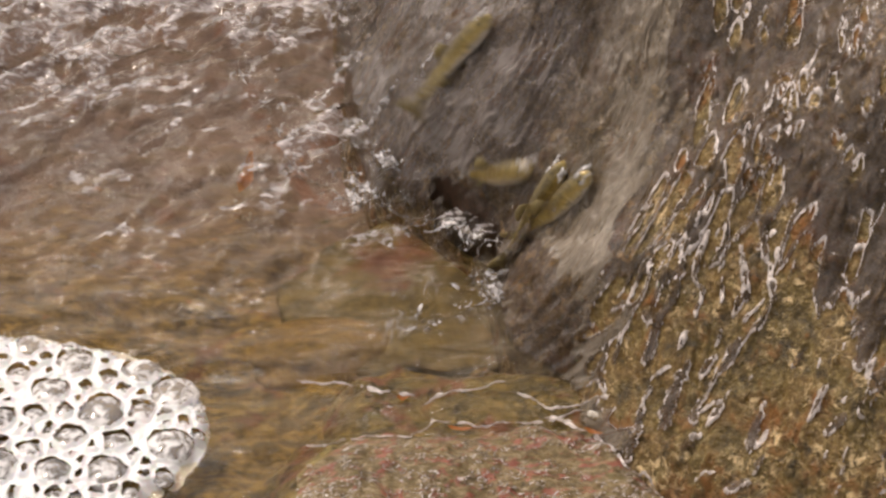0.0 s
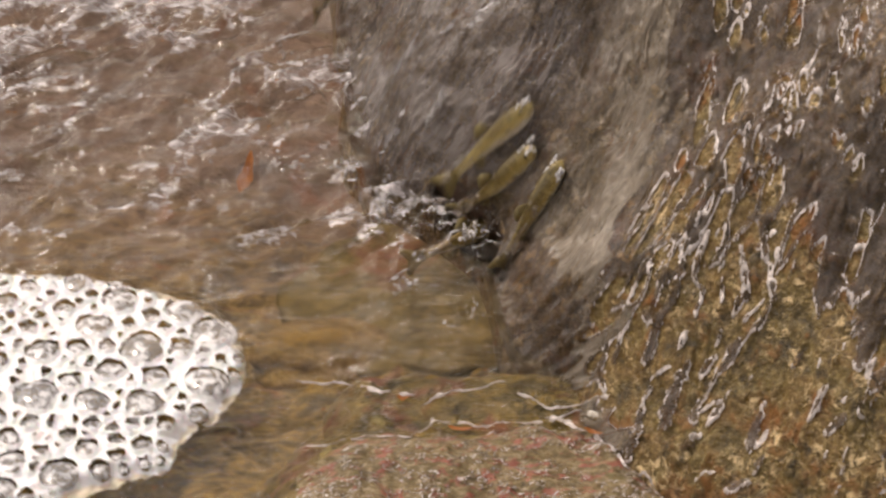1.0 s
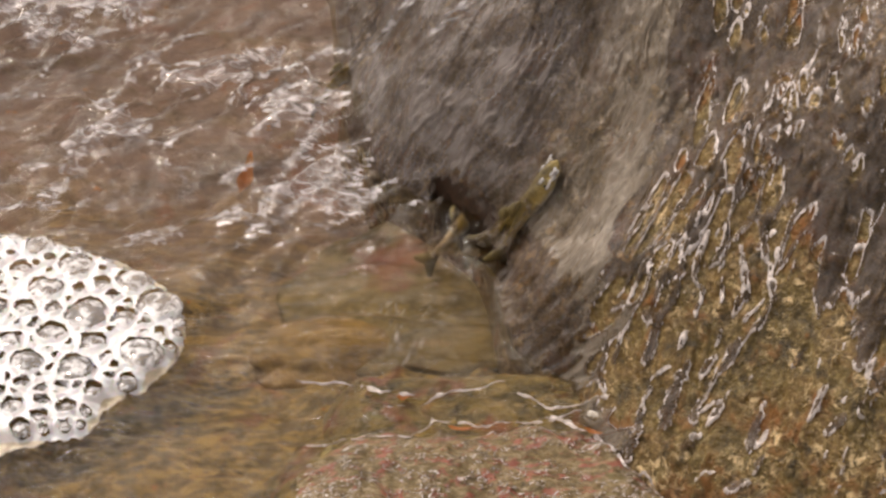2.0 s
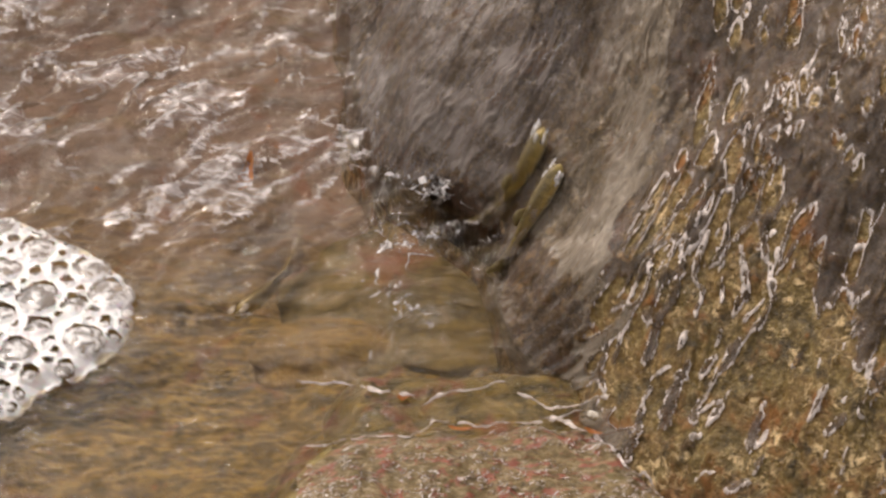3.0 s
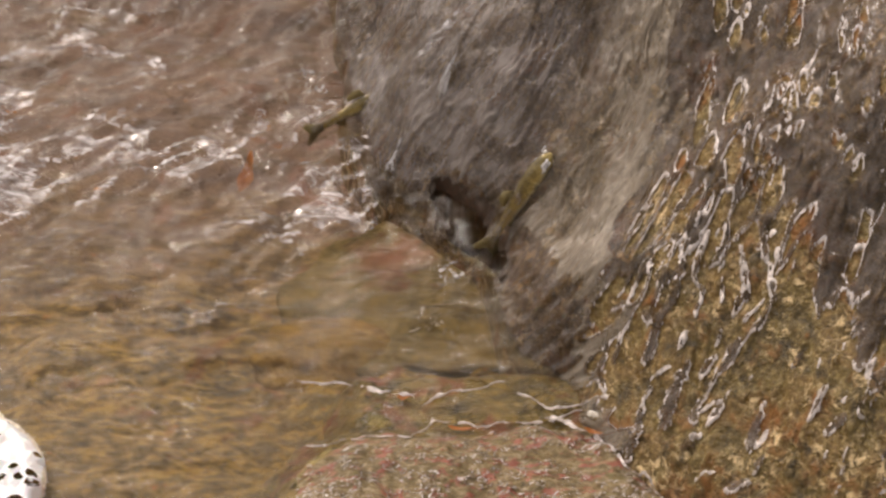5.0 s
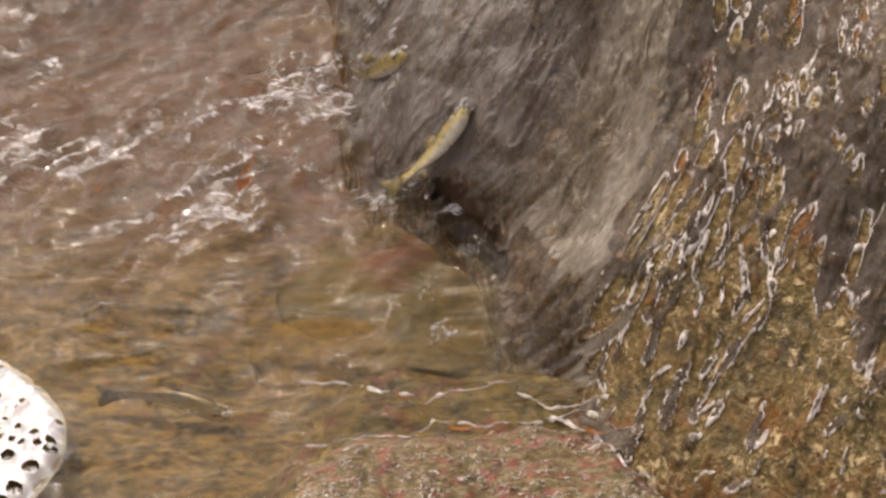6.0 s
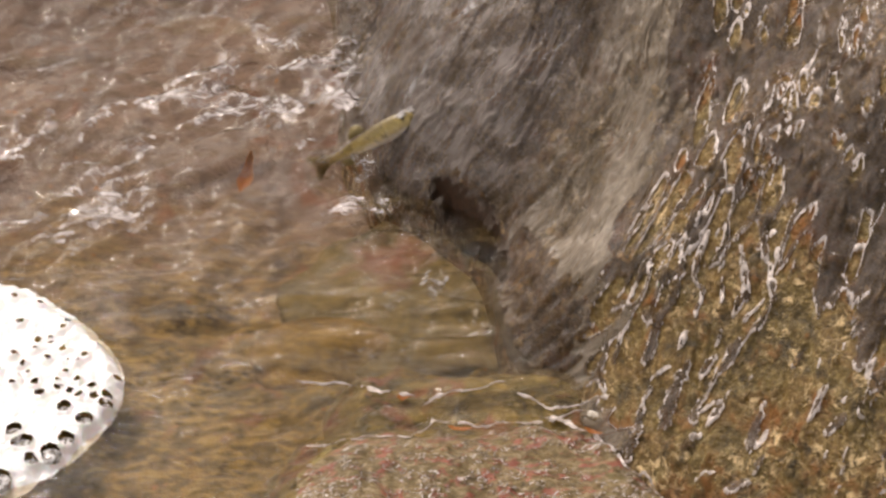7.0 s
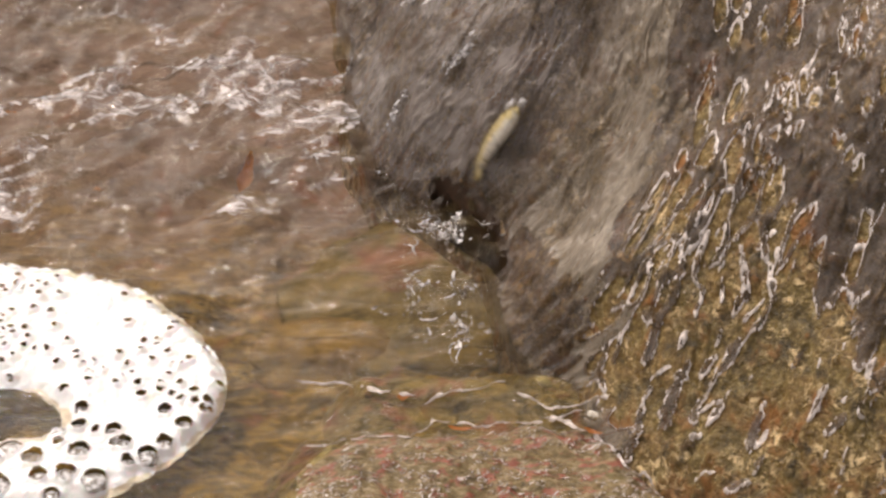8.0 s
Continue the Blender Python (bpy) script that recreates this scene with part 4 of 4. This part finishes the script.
def build_strand(seed):
    """A silvery strand of water that slides down the chute, its length along x."""
    rng = random.Random(seed)
    L, w = rng.uniform(0.02, 0.042), rng.uniform(0.003, 0.007)
    X, Y = np.meshgrid(np.linspace(-1, 1, 60), np.linspace(-1, 1, 16))
    bow = 0.5 * vnoise(X * 1.2 + seed, X * 0 + seed, seed)
    ragged = 1 - X * X - Y * Y + 0.9 * fbm(X * 2.5 + seed, Y * 1.5, seed + 1, 3)
    H = 0.0035 * (1 - Y * Y) + 0.0022 * fbm(X * 3 + seed, Y * 2, seed + 2, 3)
    strand = grid("water_strand", X * L, (Y + bow) * w, H, [DROP], keep=ragged[:-1, :-1] > 0.3)
    return tagged(strand, "silvery strand of water sliding down the chute", "water", group="strands in the chute")


STRANDS = [build_strand(700 + k) for k in range(16)]


def on_chute(x, y, up):
    """A pose on the rock face at x, y: its x axis downhill, raised by up along the normal."""
    e = 0.012
    h = [float(rock_height(np.array([a]), np.array([b]), False)[0]) for a, b in ((x, y), (x + e, y), (x, y + e), (x - e, y), (x, y - e))]
    nor = Vector((-(h[1] - h[3]) / (2 * e), -(h[2] - h[4]) / (2 * e), 1)).normalized()
    down = Vector((nor.x, nor.y, 0)).normalized()
    down = (down - nor * down.dot(nor)).normalized()
    m = Matrix((down, nor.cross(down), nor)).transposed().to_4x4()
    return Matrix.Translation(Vector((x, y, h[0])) + nor * up) @ m


def strand_rows(k):
    """Down the face into the pool, then back up behind the face with the stream."""
    rng = random.Random(1300 + k)
    t, rows = -rng.uniform(0, 1.4), []
    while t < 8.0:
        y0 = rng.uniform(0.1, 0.3)
        x0 = float(waterline(np.array([y0]))[0]) + rng.uniform(0.05, 0.13)
        x1, y1 = x0 - 0.085, y0 - 0.06
        fall = rng.uniform(0.3, 0.5)
        rows += [(t, on_chute(x0, y0, -0.012)), (t + 0.1, on_chute(x0 * 0.8 + x1 * 0.2, y0 * 0.8 + y1 * 0.2, 0.003)), (t + 0.1 + fall * 0.5, on_chute((x0 + x1) / 2, (y0 + y1) / 2, 0.003)),
                 (t + 0.1 + fall, on_chute(x1, y1, 0.001)), (t + 0.25 + fall, on_chute(x1, y1, -0.014)), (t + 0.6 + fall, on_chute(x0, y0, -0.02))]
        t += 0.75 + fall + rng.uniform(0, 0.5)
    inner = [r for r in rows if 0.04 < r[0] < 7.96]
    return [(0.0, inner[0][1]), *inner, (8.0, inner[-1][1])]


def make_fishes():
    olive = "small olive fish with pale belly climbing the wet rock"
    return [build_fish(olive, 0.0), build_fish("small golden brown fish struggling up the wet rock", 0.35), build_fish("small olive fish leaping in the flowing water", -0.4),
            build_fish("small olive fish flashing its silvery side", 0.3), build_fish("small pale olive fish leaping in the chute", -0.3), build_fish("small olive fish at the foot of the chute", 0.25)]


FISH_A, FISH_B, FISH_C, FISH_D, FISH_E, FISH_G = make_fishes()


def splash_rows(k):
    """Each clot wells up near the foot of the rock, drifts off and sinks, again and again."""
    rng = random.Random(900 + k)
    if k < len(LEAPS):
        t, x, y = LEAPS[k]
        rows = [(t - 0.2, pose(x, y, -0.14, 0, 0, -20)), (t - 0.08, pose(x, y, 0.003)), (t, pose(x, y, 0.006)), (t + 0.15, pose(x - 0.01, y, 0.004, 0, 0, 15)), (t + 0.4, pose(x - 0.03, y, -0.14, 0, 0, 30))]
        if t > 0.3:
            rows.insert(0, (0.0, rows[0][1]))
        rows = [r for r in rows if 0.0 <= r[0] <= 8.0]
        return rows + [(8.0, rows[-1][1])] if rows[-1][0] < 8.0 else rows
    rows, t = [], -rng.uniform(0, 0.5)
    while t < 8.0:
        y = rng.uniform(0.075, 0.27) if k % 3 else rng.uniform(-0.1, -0.03)
        x = float(waterline(np.array([y]))[0]) - rng.uniform(0.002, 0.06)
        life = rng.uniform(0.35, 0.7)
        dx, turn = rng.uniform(0.02, 0.06), rng.uniform(-40, 40)
        for u, z in ((0.0, -0.03), (0.25, 0.004), (0.5, rng.uniform(0.004, 0.012)), (0.8, 0.002), (1.0, -0.03)):
            rows.append((t + u * life, pose(x - dx * u, y - 0.3 * dx * u, z, 0, 0, turn * u)))
        t += life + 0.08
    inner = [r for r in rows if 0.0 < r[0] < 8.0]
    return [(0.0, inner[0][1]), *[r for r in inner if r[0] > 0.05 and r[0] < 7.95], (8.0, inner[-1][1])]


def motions():
    walk(WATER, [(0.0, pose(0, 0, 0)), (8.0, pose(-0.7, 0, 0))])
    walk(FOAM_A, [(0.0, pose(-0.167, -0.183, 0, 0, 0, 15)),
                  (0.3, pose(-0.149, -0.171, 0, 0, 0, 14)),
                  (0.6, pose(-0.134, -0.153, 0, 0, 0, 12)),
                  (0.9, pose(-0.136, -0.136, 0, 0, 0, 12)),
                  (1.0, pose(-0.145, -0.121, 0, 0, 0, 12)),
                  (1.2, pose(-0.151, -0.112, 0, 0, 0, 10)),
                  (1.5, pose(-0.179, -0.101, 0, 0, 0, 8)),
                  (1.7, pose(-0.184, -0.092, 0, 0, 0, 6)),
                  (2.3, pose(-0.201, -0.096, 0, 0, 0, 4)),
                  (2.8, pose(-0.219, -0.103, 0, 0, 0, 0)),
                  (3.0, pose(-0.230, -0.083, 0, 0, 0, -2)),
                  (3.2, pose(-0.255, -0.073, 0, 0, 0, -2)),
                  (3.5, pose(-0.273, -0.065, 0, 0, 0, 0)),
                  (3.8, pose(-0.301, -0.055, 0, 0, 0, 0)),
                  (4.1, pose(-0.324, -0.049, 0, 0, 0, 0)),
                  (4.7, pose(-0.387, -0.033, 0, 0, 0, 0)),
                  (6.0, pose(-0.561, 0.014, 0, 0, 0, 0)),
                  (8.0, pose(-0.762, 0.099, 0, 0, 0, 0))])
    walk(FOAM_B, [(0.0, pose(-0.443, -0.348, 0, 0, 0, 20)),
                  (3.8, pose(-0.338, -0.314, 0, 0, 0, 18)),
                  (4.4, pose(-0.293, -0.262, 0, 0, 0, 16)),
                  (4.7, pose(-0.282, -0.246, 0, 0, 0, 14)),
                  (5.3, pose(-0.265, -0.227, 0, 0, 0, 10)),
                  (5.8, pose(-0.251, -0.214, 0, 0, 0, 8)),
                  (6.0, pose(-0.264, -0.204, 0, 0, 0, 6)),
                  (6.2, pose(-0.252, -0.188, 0, 0, 0, 5)),
                  (6.5, pose(-0.258, -0.175, 0, 0, 0, 3)),
                  (6.8, pose(-0.235, -0.169, 0, 0, 0, 0)),
                  (7.0, pose(-0.229, -0.159, 0, 0, 0, 0)),
                  (7.2, pose(-0.222, -0.157, 0, 0, 0, -2)),
                  (7.5, pose(-0.203, -0.164, 0, 0, 0, -4)),
                  (7.7, pose(-0.185, -0.167, 0, 0, 0, -4)),
                  (8.0, pose(-0.156, -0.165, 0, 0, 0, -5))])
    walk(FISH_A, [(0.00, along((0.090, -0.009, 0.093), (0.043, -0.034, 0.012), 0)),
                  (0.25, along((0.090, -0.008, 0.095), (0.042, -0.031, 0.011), -8)),
                  (0.50, along((0.088, -0.006, 0.093), (0.041, -0.031, 0.010), 0)),
                  (0.75, along((0.092, -0.012, 0.093), (0.043, -0.031, 0.012), 8)),
                  (1.00, along((0.088, -0.008, 0.092), (0.043, -0.034, 0.012), 0)),
                  (1.25, along((0.087, -0.011, 0.091), (0.042, -0.027, 0.011), -8)),
                  (1.50, along((0.085, -0.011, 0.086), (0.041, -0.017, 0.008), -10)),
                  (1.70, along((0.084, -0.010, 0.088), (0.043, -0.017, 0.011), 0)),
                  (2.20, along((0.083, -0.004, 0.089), (0.040, -0.021, 0.008), 6)),
                  (2.80, along((0.081, 0.007, 0.085), (0.036, -0.021, 0.004), 0)),
                  (3.00, along((0.085, -0.011, 0.086), (0.044, -0.036, 0.014), 0)),
                  (3.20, along((0.082, -0.009, 0.084), (0.043, -0.027, 0.012), -10)),
                  (3.50, along((0.079, -0.004, 0.085), (0.045, -0.020, 0.014), -25)),
                  (3.75, along((0.085, -0.001, 0.094), (0.043, -0.024, 0.012), -10)),
                  (4.00, along((0.086, 0.006, 0.097), (0.043, -0.027, 0.012), 0)),
                  (4.25, along((0.081, 0.007, 0.093), (0.041, -0.023, 0.009), -20)),
                  (4.50, along((0.077, 0.010, 0.093), (0.038, -0.022, 0.009), -65)),
                  (4.70, along((0.077, 0.010, 0.088), (0.035, 0.004, 0.008), -30)),
                  (5.20, along((0.081, 0.007, 0.087), (0.037, -0.013, 0.005), 0)),
                  (5.60, along((0.086, -0.012, 0.087), (0.041, -0.044, 0.009), -30)),
                  (5.80, along((0.072, -0.054, 0.062), (0.032, -0.091, 0.012), -80)),
                  (5.95, along((0.043, 0.014, -0.040), (0.007, -0.039, -0.040), -30)),
                  (6.15, along((0.200, 0.090, -0.075), (0.120, 0.060, -0.075), 0)),
                  (8.00, along((0.200, 0.090, -0.075), (0.120, 0.060, -0.075), 0))])
    walk(FISH_B, [(0.00, along((0.102, -0.032, 0.093), (0.056, -0.035, 0.030), -10)),
                  (0.15, along((0.094, -0.019, 0.093), (0.050, -0.019, 0.022), 0)),
                  (0.30, along((0.098, -0.030, 0.090), (0.057, -0.037, 0.032), 10)),
                  (0.40, along((0.074, -0.012, 0.065), (0.029, 0.003, 0.004), -20)),
                  (0.50, along((0.044, 0.008, 0.021), (0.009, -0.019, 0.004), -10)),
                  (0.75, along((0.052, 0.004, 0.037), (0.020, -0.017, 0.004), 15)),
                  (1.00, along((0.036, 0.037, -0.006), (0.003, 0.008, -0.006), -30)),
                  (1.20, along((0.079, -0.029, 0.063), (0.032, -0.051, 0.004), 0)),
                  (1.50, along((0.065, -0.029, 0.046), (0.028, -0.057, 0.004), 0)),
                  (1.60, along((0.067, -0.022, 0.051), (0.031, -0.027, 0.004), -10)),
                  (1.70, along((0.080, -0.036, 0.062), (0.028, -0.040, 0.004), 20)),
                  (2.20, along((0.074, 0.001, 0.078), (0.039, -0.000, 0.007), 0)),
                  (2.80, along((0.070, 0.007, 0.072), (0.037, -0.011, 0.004), 0)),
                  (3.00, along((0.073, 0.022, 0.092), (0.042, 0.002, 0.019), 0)),
                  (3.20, along((0.040, 0.057, 0.094), (0.018, 0.052, 0.042), -30)),
                  (3.35, along((0.038, 0.044, -0.002), (0.007, -0.037, -0.002), -60)),
                  (3.50, along((0.030, -0.003, -0.008), (0.014, -0.065, -0.008), -60)),
                  (3.65, along((0.020, -0.004, -0.030), (0.007, -0.044, -0.030), -30)),
                  (3.80, along((0.026, 0.089, -0.050), (0.007, 0.046, -0.050), 0)),
                  (4.20, along((0.200, 0.120, -0.075), (0.120, 0.090, -0.075), 0)),
                  (8.00, along((0.200, 0.120, -0.075), (0.120, 0.090, -0.075), 0))])
    walk(FISH_C, [(0.00, along((0.031, 0.118, 0.129), (-0.017, 0.112, 0.066), -20)),
                  (0.10, along((0.016, 0.116, 0.121), (-0.038, 0.130, 0.047), -60)),
                  (0.20, along((0.037, 0.048, 0.078), (-0.015, 0.066, 0.015), -30)),
                  (0.30, along((0.063, 0.038, 0.091), (0.007, 0.047, 0.024), 0)),
                  (0.40, along((0.063, 0.037, 0.089), (0.007, 0.044, 0.019), -10)),
                  (0.50, along((0.065, 0.037, 0.091), (0.024, 0.037, 0.032), 0)),
                  (0.60, along((0.056, 0.041, 0.087), (0.014, 0.045, 0.026), 10)),
                  (0.70, along((0.069, 0.034, 0.092), (0.020, 0.040, 0.031), 0)),
                  (0.80, along((0.051, 0.048, 0.092), (0.019, 0.035, 0.016), -20)),
                  (0.90, along((0.050, 0.036, 0.072), (0.003, 0.008, 0.005), -75)),
                  (1.00, along((0.057, 0.044, 0.094), (0.017, 0.052, 0.045), -10)),
                  (1.10, along((0.058, 0.056, 0.110), (0.029, 0.046, 0.058), 0)),
                  (1.30, along((0.059, 0.055, 0.110), (0.029, 0.046, 0.058), 0)),
                  (1.50, along((0.058, 0.061, 0.116), (0.027, 0.051, 0.063), -15)),
                  (1.60, along((0.041, 0.071, 0.113), (0.007, 0.072, 0.056), -30)),
                  (1.70, along((0.009, 0.098, 0.095), (-0.026, 0.098, 0.042), -40)),
                  (2.00, along((-0.063, 0.176, -0.030), (-0.066, 0.108, -0.030), -20)),
                  (2.30, along((-0.103, 0.089, -0.050), (-0.067, 0.111, -0.050), 0)),
                  (3.00, along((-0.149, -0.031, -0.030), (-0.108, 0.016, -0.030), -20)),
                  (3.50, along((-0.208, -0.111, -0.014), (-0.167, -0.066, -0.014), -60)),
                  (3.80, along((-0.275, -0.119, -0.020), (-0.235, -0.105, -0.020), -20)),
                  (4.10, along((-0.370, -0.107, -0.030), (-0.328, -0.104, -0.030), 0)),
                  (4.80, along((-0.386, -0.131, -0.030), (-0.372, -0.094, -0.030), 0)),
                  (5.30, along((-0.347, -0.143, -0.030), (-0.379, -0.125, -0.030), 0)),
                  (5.70, along((-0.250, -0.130, -0.025), (-0.289, -0.115, -0.025), 0)),
                  (6.00, along((-0.177, -0.150, -0.022), (-0.215, -0.131, -0.022), 0)),
                  (6.20, along((-0.181, -0.162, -0.022), (-0.219, -0.139, -0.022), 0)),
                  (6.35, along((-0.183, -0.186, -0.022), (-0.206, -0.151, -0.022), 0)),
                  (6.60, along((-0.226, -0.194, -0.025), (-0.195, -0.189, -0.025), 0)),
                  (6.90, along((-0.296, -0.155, -0.030), (-0.257, -0.172, -0.030), 0)),
                  (8.00, along((-0.314, -0.143, -0.030), (-0.280, -0.155, -0.030), 0))])
    walk(FISH_D, [(0.00, along((0.068, 0.007, 0.074), (0.000, 0.054, 0.020), 0)),
                  (0.15, along((0.071, 0.040, 0.101), (0.007, 0.053, 0.036), 0)),
                  (0.30, along((0.050, 0.044, 0.090), (-0.011, 0.058, 0.015), -40)),
                  (0.40, along((0.029, 0.054, 0.079), (-0.024, 0.073, 0.015), -70)),
                  (0.50, along((0.017, 0.066, 0.074), (-0.036, 0.082, 0.010), -95)),
                  (0.65, along((0.050, 0.024, 0.058), (-0.011, 0.035, 0.005), -60)),
                  (0.80, along((0.033, 0.035, 0.039), (-0.019, 0.009, 0.004), -20)),
                  (1.00, along((0.069, 0.025, 0.079), (0.012, 0.025, 0.004), 0)),
                  (1.20, along((0.054, 0.051, 0.103), (0.018, 0.039, 0.026), 0)),
                  (1.30, along((0.049, 0.030, 0.063), (0.002, -0.033, 0.005), -80)),
                  (1.40, along((0.063, 0.041, 0.088), (0.007, 0.028, 0.005), -30)),
                  (1.50, along((0.077, 0.049, 0.120), (-0.001, 0.043, 0.017), 0)),
                  (1.60, along((0.075, 0.043, 0.104), (0.033, 0.034, 0.045), 0)),
                  (1.70, along((0.071, 0.044, 0.103), (0.035, 0.035, 0.050), 0)),
                  (2.00, along((0.030, 0.076, -0.010), (0.003, 0.013, -0.010), -40)),
                  (2.40, along((0.026, 0.089, -0.050), (0.007, 0.053, -0.050), 0)),
                  (3.00, along((0.200, 0.150, -0.075), (0.120, 0.120, -0.075), 0)),
                  (7.50, along((0.200, 0.150, -0.075), (0.120, 0.120, -0.075), 0)),
                  (7.70, along((0.025, 0.060, -0.050), (0.003, 0.032, -0.050), 0)),
                  (7.80, along((0.030, 0.067, -0.020), (-0.002, 0.004, -0.020), 0)),
                  (7.90, along((0.065, 0.031, 0.091), (0.026, 0.026, 0.020), -40)),
                  (8.00, along((0.059, 0.047, 0.104), (0.004, 0.044, 0.015), -80))])
    walk(FISH_E, [(0.00, along((-0.165, 0.542, -0.030), (-0.204, 0.482, -0.030), 0)),
                  (0.90, along((-0.095, 0.428, -0.020), (-0.135, 0.381, -0.020), 0)),
                  (1.20, along((-0.048, 0.375, -0.010), (-0.091, 0.304, -0.010), 0)),
                  (1.50, along((-0.033, 0.218, 0.067), (-0.089, 0.236, 0.004), -10)),
                  (1.70, along((-0.070, 0.270, -0.010), (-0.121, 0.221, -0.010), 0)),
                  (2.40, along((-0.041, 0.253, -0.010), (-0.087, 0.197, -0.010), 0)),
                  (2.80, along((0.008, 0.279, -0.010), (-0.040, 0.197, -0.010), -20)),
                  (3.00, along((0.024, 0.297, -0.010), (-0.017, 0.203, -0.010), -60)),
                  (3.20, along((0.012, 0.106, 0.106), (-0.031, 0.099, 0.038), -60)),
                  (3.35, along((0.007, 0.110, 0.105), (-0.031, 0.107, 0.043), -60)),
                  (3.50, along((-0.001, 0.262, -0.010), (-0.037, 0.181, -0.010), -70)),
                  (3.80, along((-0.012, 0.304, -0.010), (-0.050, 0.229, -0.010), -40)),
                  (4.20, along((-0.002, 0.331, -0.010), (-0.041, 0.253, -0.010), -50)),
                  (4.50, along((-0.002, 0.339, -0.010), (-0.034, 0.272, -0.010), -40)),
                  (4.70, along((-0.037, 0.154, 0.050), (-0.105, 0.197, 0.004), 0)),
                  (5.20, along((-0.040, 0.205, -0.010), (-0.086, 0.165, -0.010), 0)),
                  (5.60, along((0.007, 0.092, 0.085), (-0.038, 0.103, 0.026), 0)),
                  (5.80, along((0.030, 0.078, 0.101), (-0.021, 0.092, 0.039), 0)),
                  (5.90, along((0.020, 0.064, 0.074), (-0.032, 0.078, 0.008), -85)),
                  (6.00, along((0.012, 0.069, 0.071), (-0.022, 0.068, 0.012), -70)),
                  (6.10, along((-0.084, 0.101, -0.012), (-0.130, 0.085, -0.012), 0)),
                  (6.30, along((-0.006, 0.067, -0.050), (-0.043, 0.089, -0.050), 0)),
                  (6.50, along((0.200, 0.190, -0.075), (0.120, 0.160, -0.075), 0)),
                  (8.00, along((0.200, 0.190, -0.075), (0.120, 0.160, -0.075), 0))])
    walk(FISH_G, [(0.00, along((-0.333, 0.672, -0.050), (-0.385, 0.639, -0.050), 0)),
                  (4.50, along((-0.190, 0.443, -0.030), (-0.239, 0.406, -0.030), 0)),
                  (5.60, along((-0.081, 0.294, -0.015), (-0.128, 0.260, -0.015), 0)),
                  (5.90, along((-0.038, 0.160, 0.054), (-0.082, 0.183, 0.007), -40)),
                  (6.00, along((-0.033, 0.168, 0.062), (-0.078, 0.209, 0.004), 0)),
                  (6.10, along((-0.030, 0.165, 0.073), (-0.078, 0.205, 0.008), -80)),
                  (6.20, along((-0.035, 0.167, 0.058), (-0.087, 0.213, 0.004), 0)),
                  (6.30, along((-0.032, 0.152, 0.061), (-0.092, 0.203, 0.003), 0)),
                  (6.50, along((-0.016, 0.134, 0.083), (-0.089, 0.203, 0.005), -10)),
                  (6.70, along((-0.032, 0.146, 0.058), (-0.081, 0.176, 0.005), -40)),
                  (6.80, along((-0.013, 0.109, 0.071), (-0.076, 0.154, 0.003), 0)),
                  (6.90, along((-0.022, 0.105, 0.052), (-0.079, 0.124, 0.004), 0)),
                  (7.00, along((-0.032, 0.110, 0.040), (-0.095, 0.100, 0.004), -30)),
                  (7.10, along((-0.056, 0.173, 0.033), (-0.118, 0.130, 0.006), -110)),
                  (7.20, along((-0.121, 0.275, 0.013), (-0.176, 0.244, 0.004), -20)),
                  (7.40, along((-0.182, 0.409, -0.020), (-0.229, 0.354, -0.020), 0)),
                  (8.00, along((-0.326, 0.617, -0.050), (-0.377, 0.575, -0.050), 0))])
    for k, splash in enumerate(SPLASHES):
        walk(splash, splash_rows(k))
    for k, strand in enumerate(STRANDS):
        walk(strand, strand_rows(k))


motions()
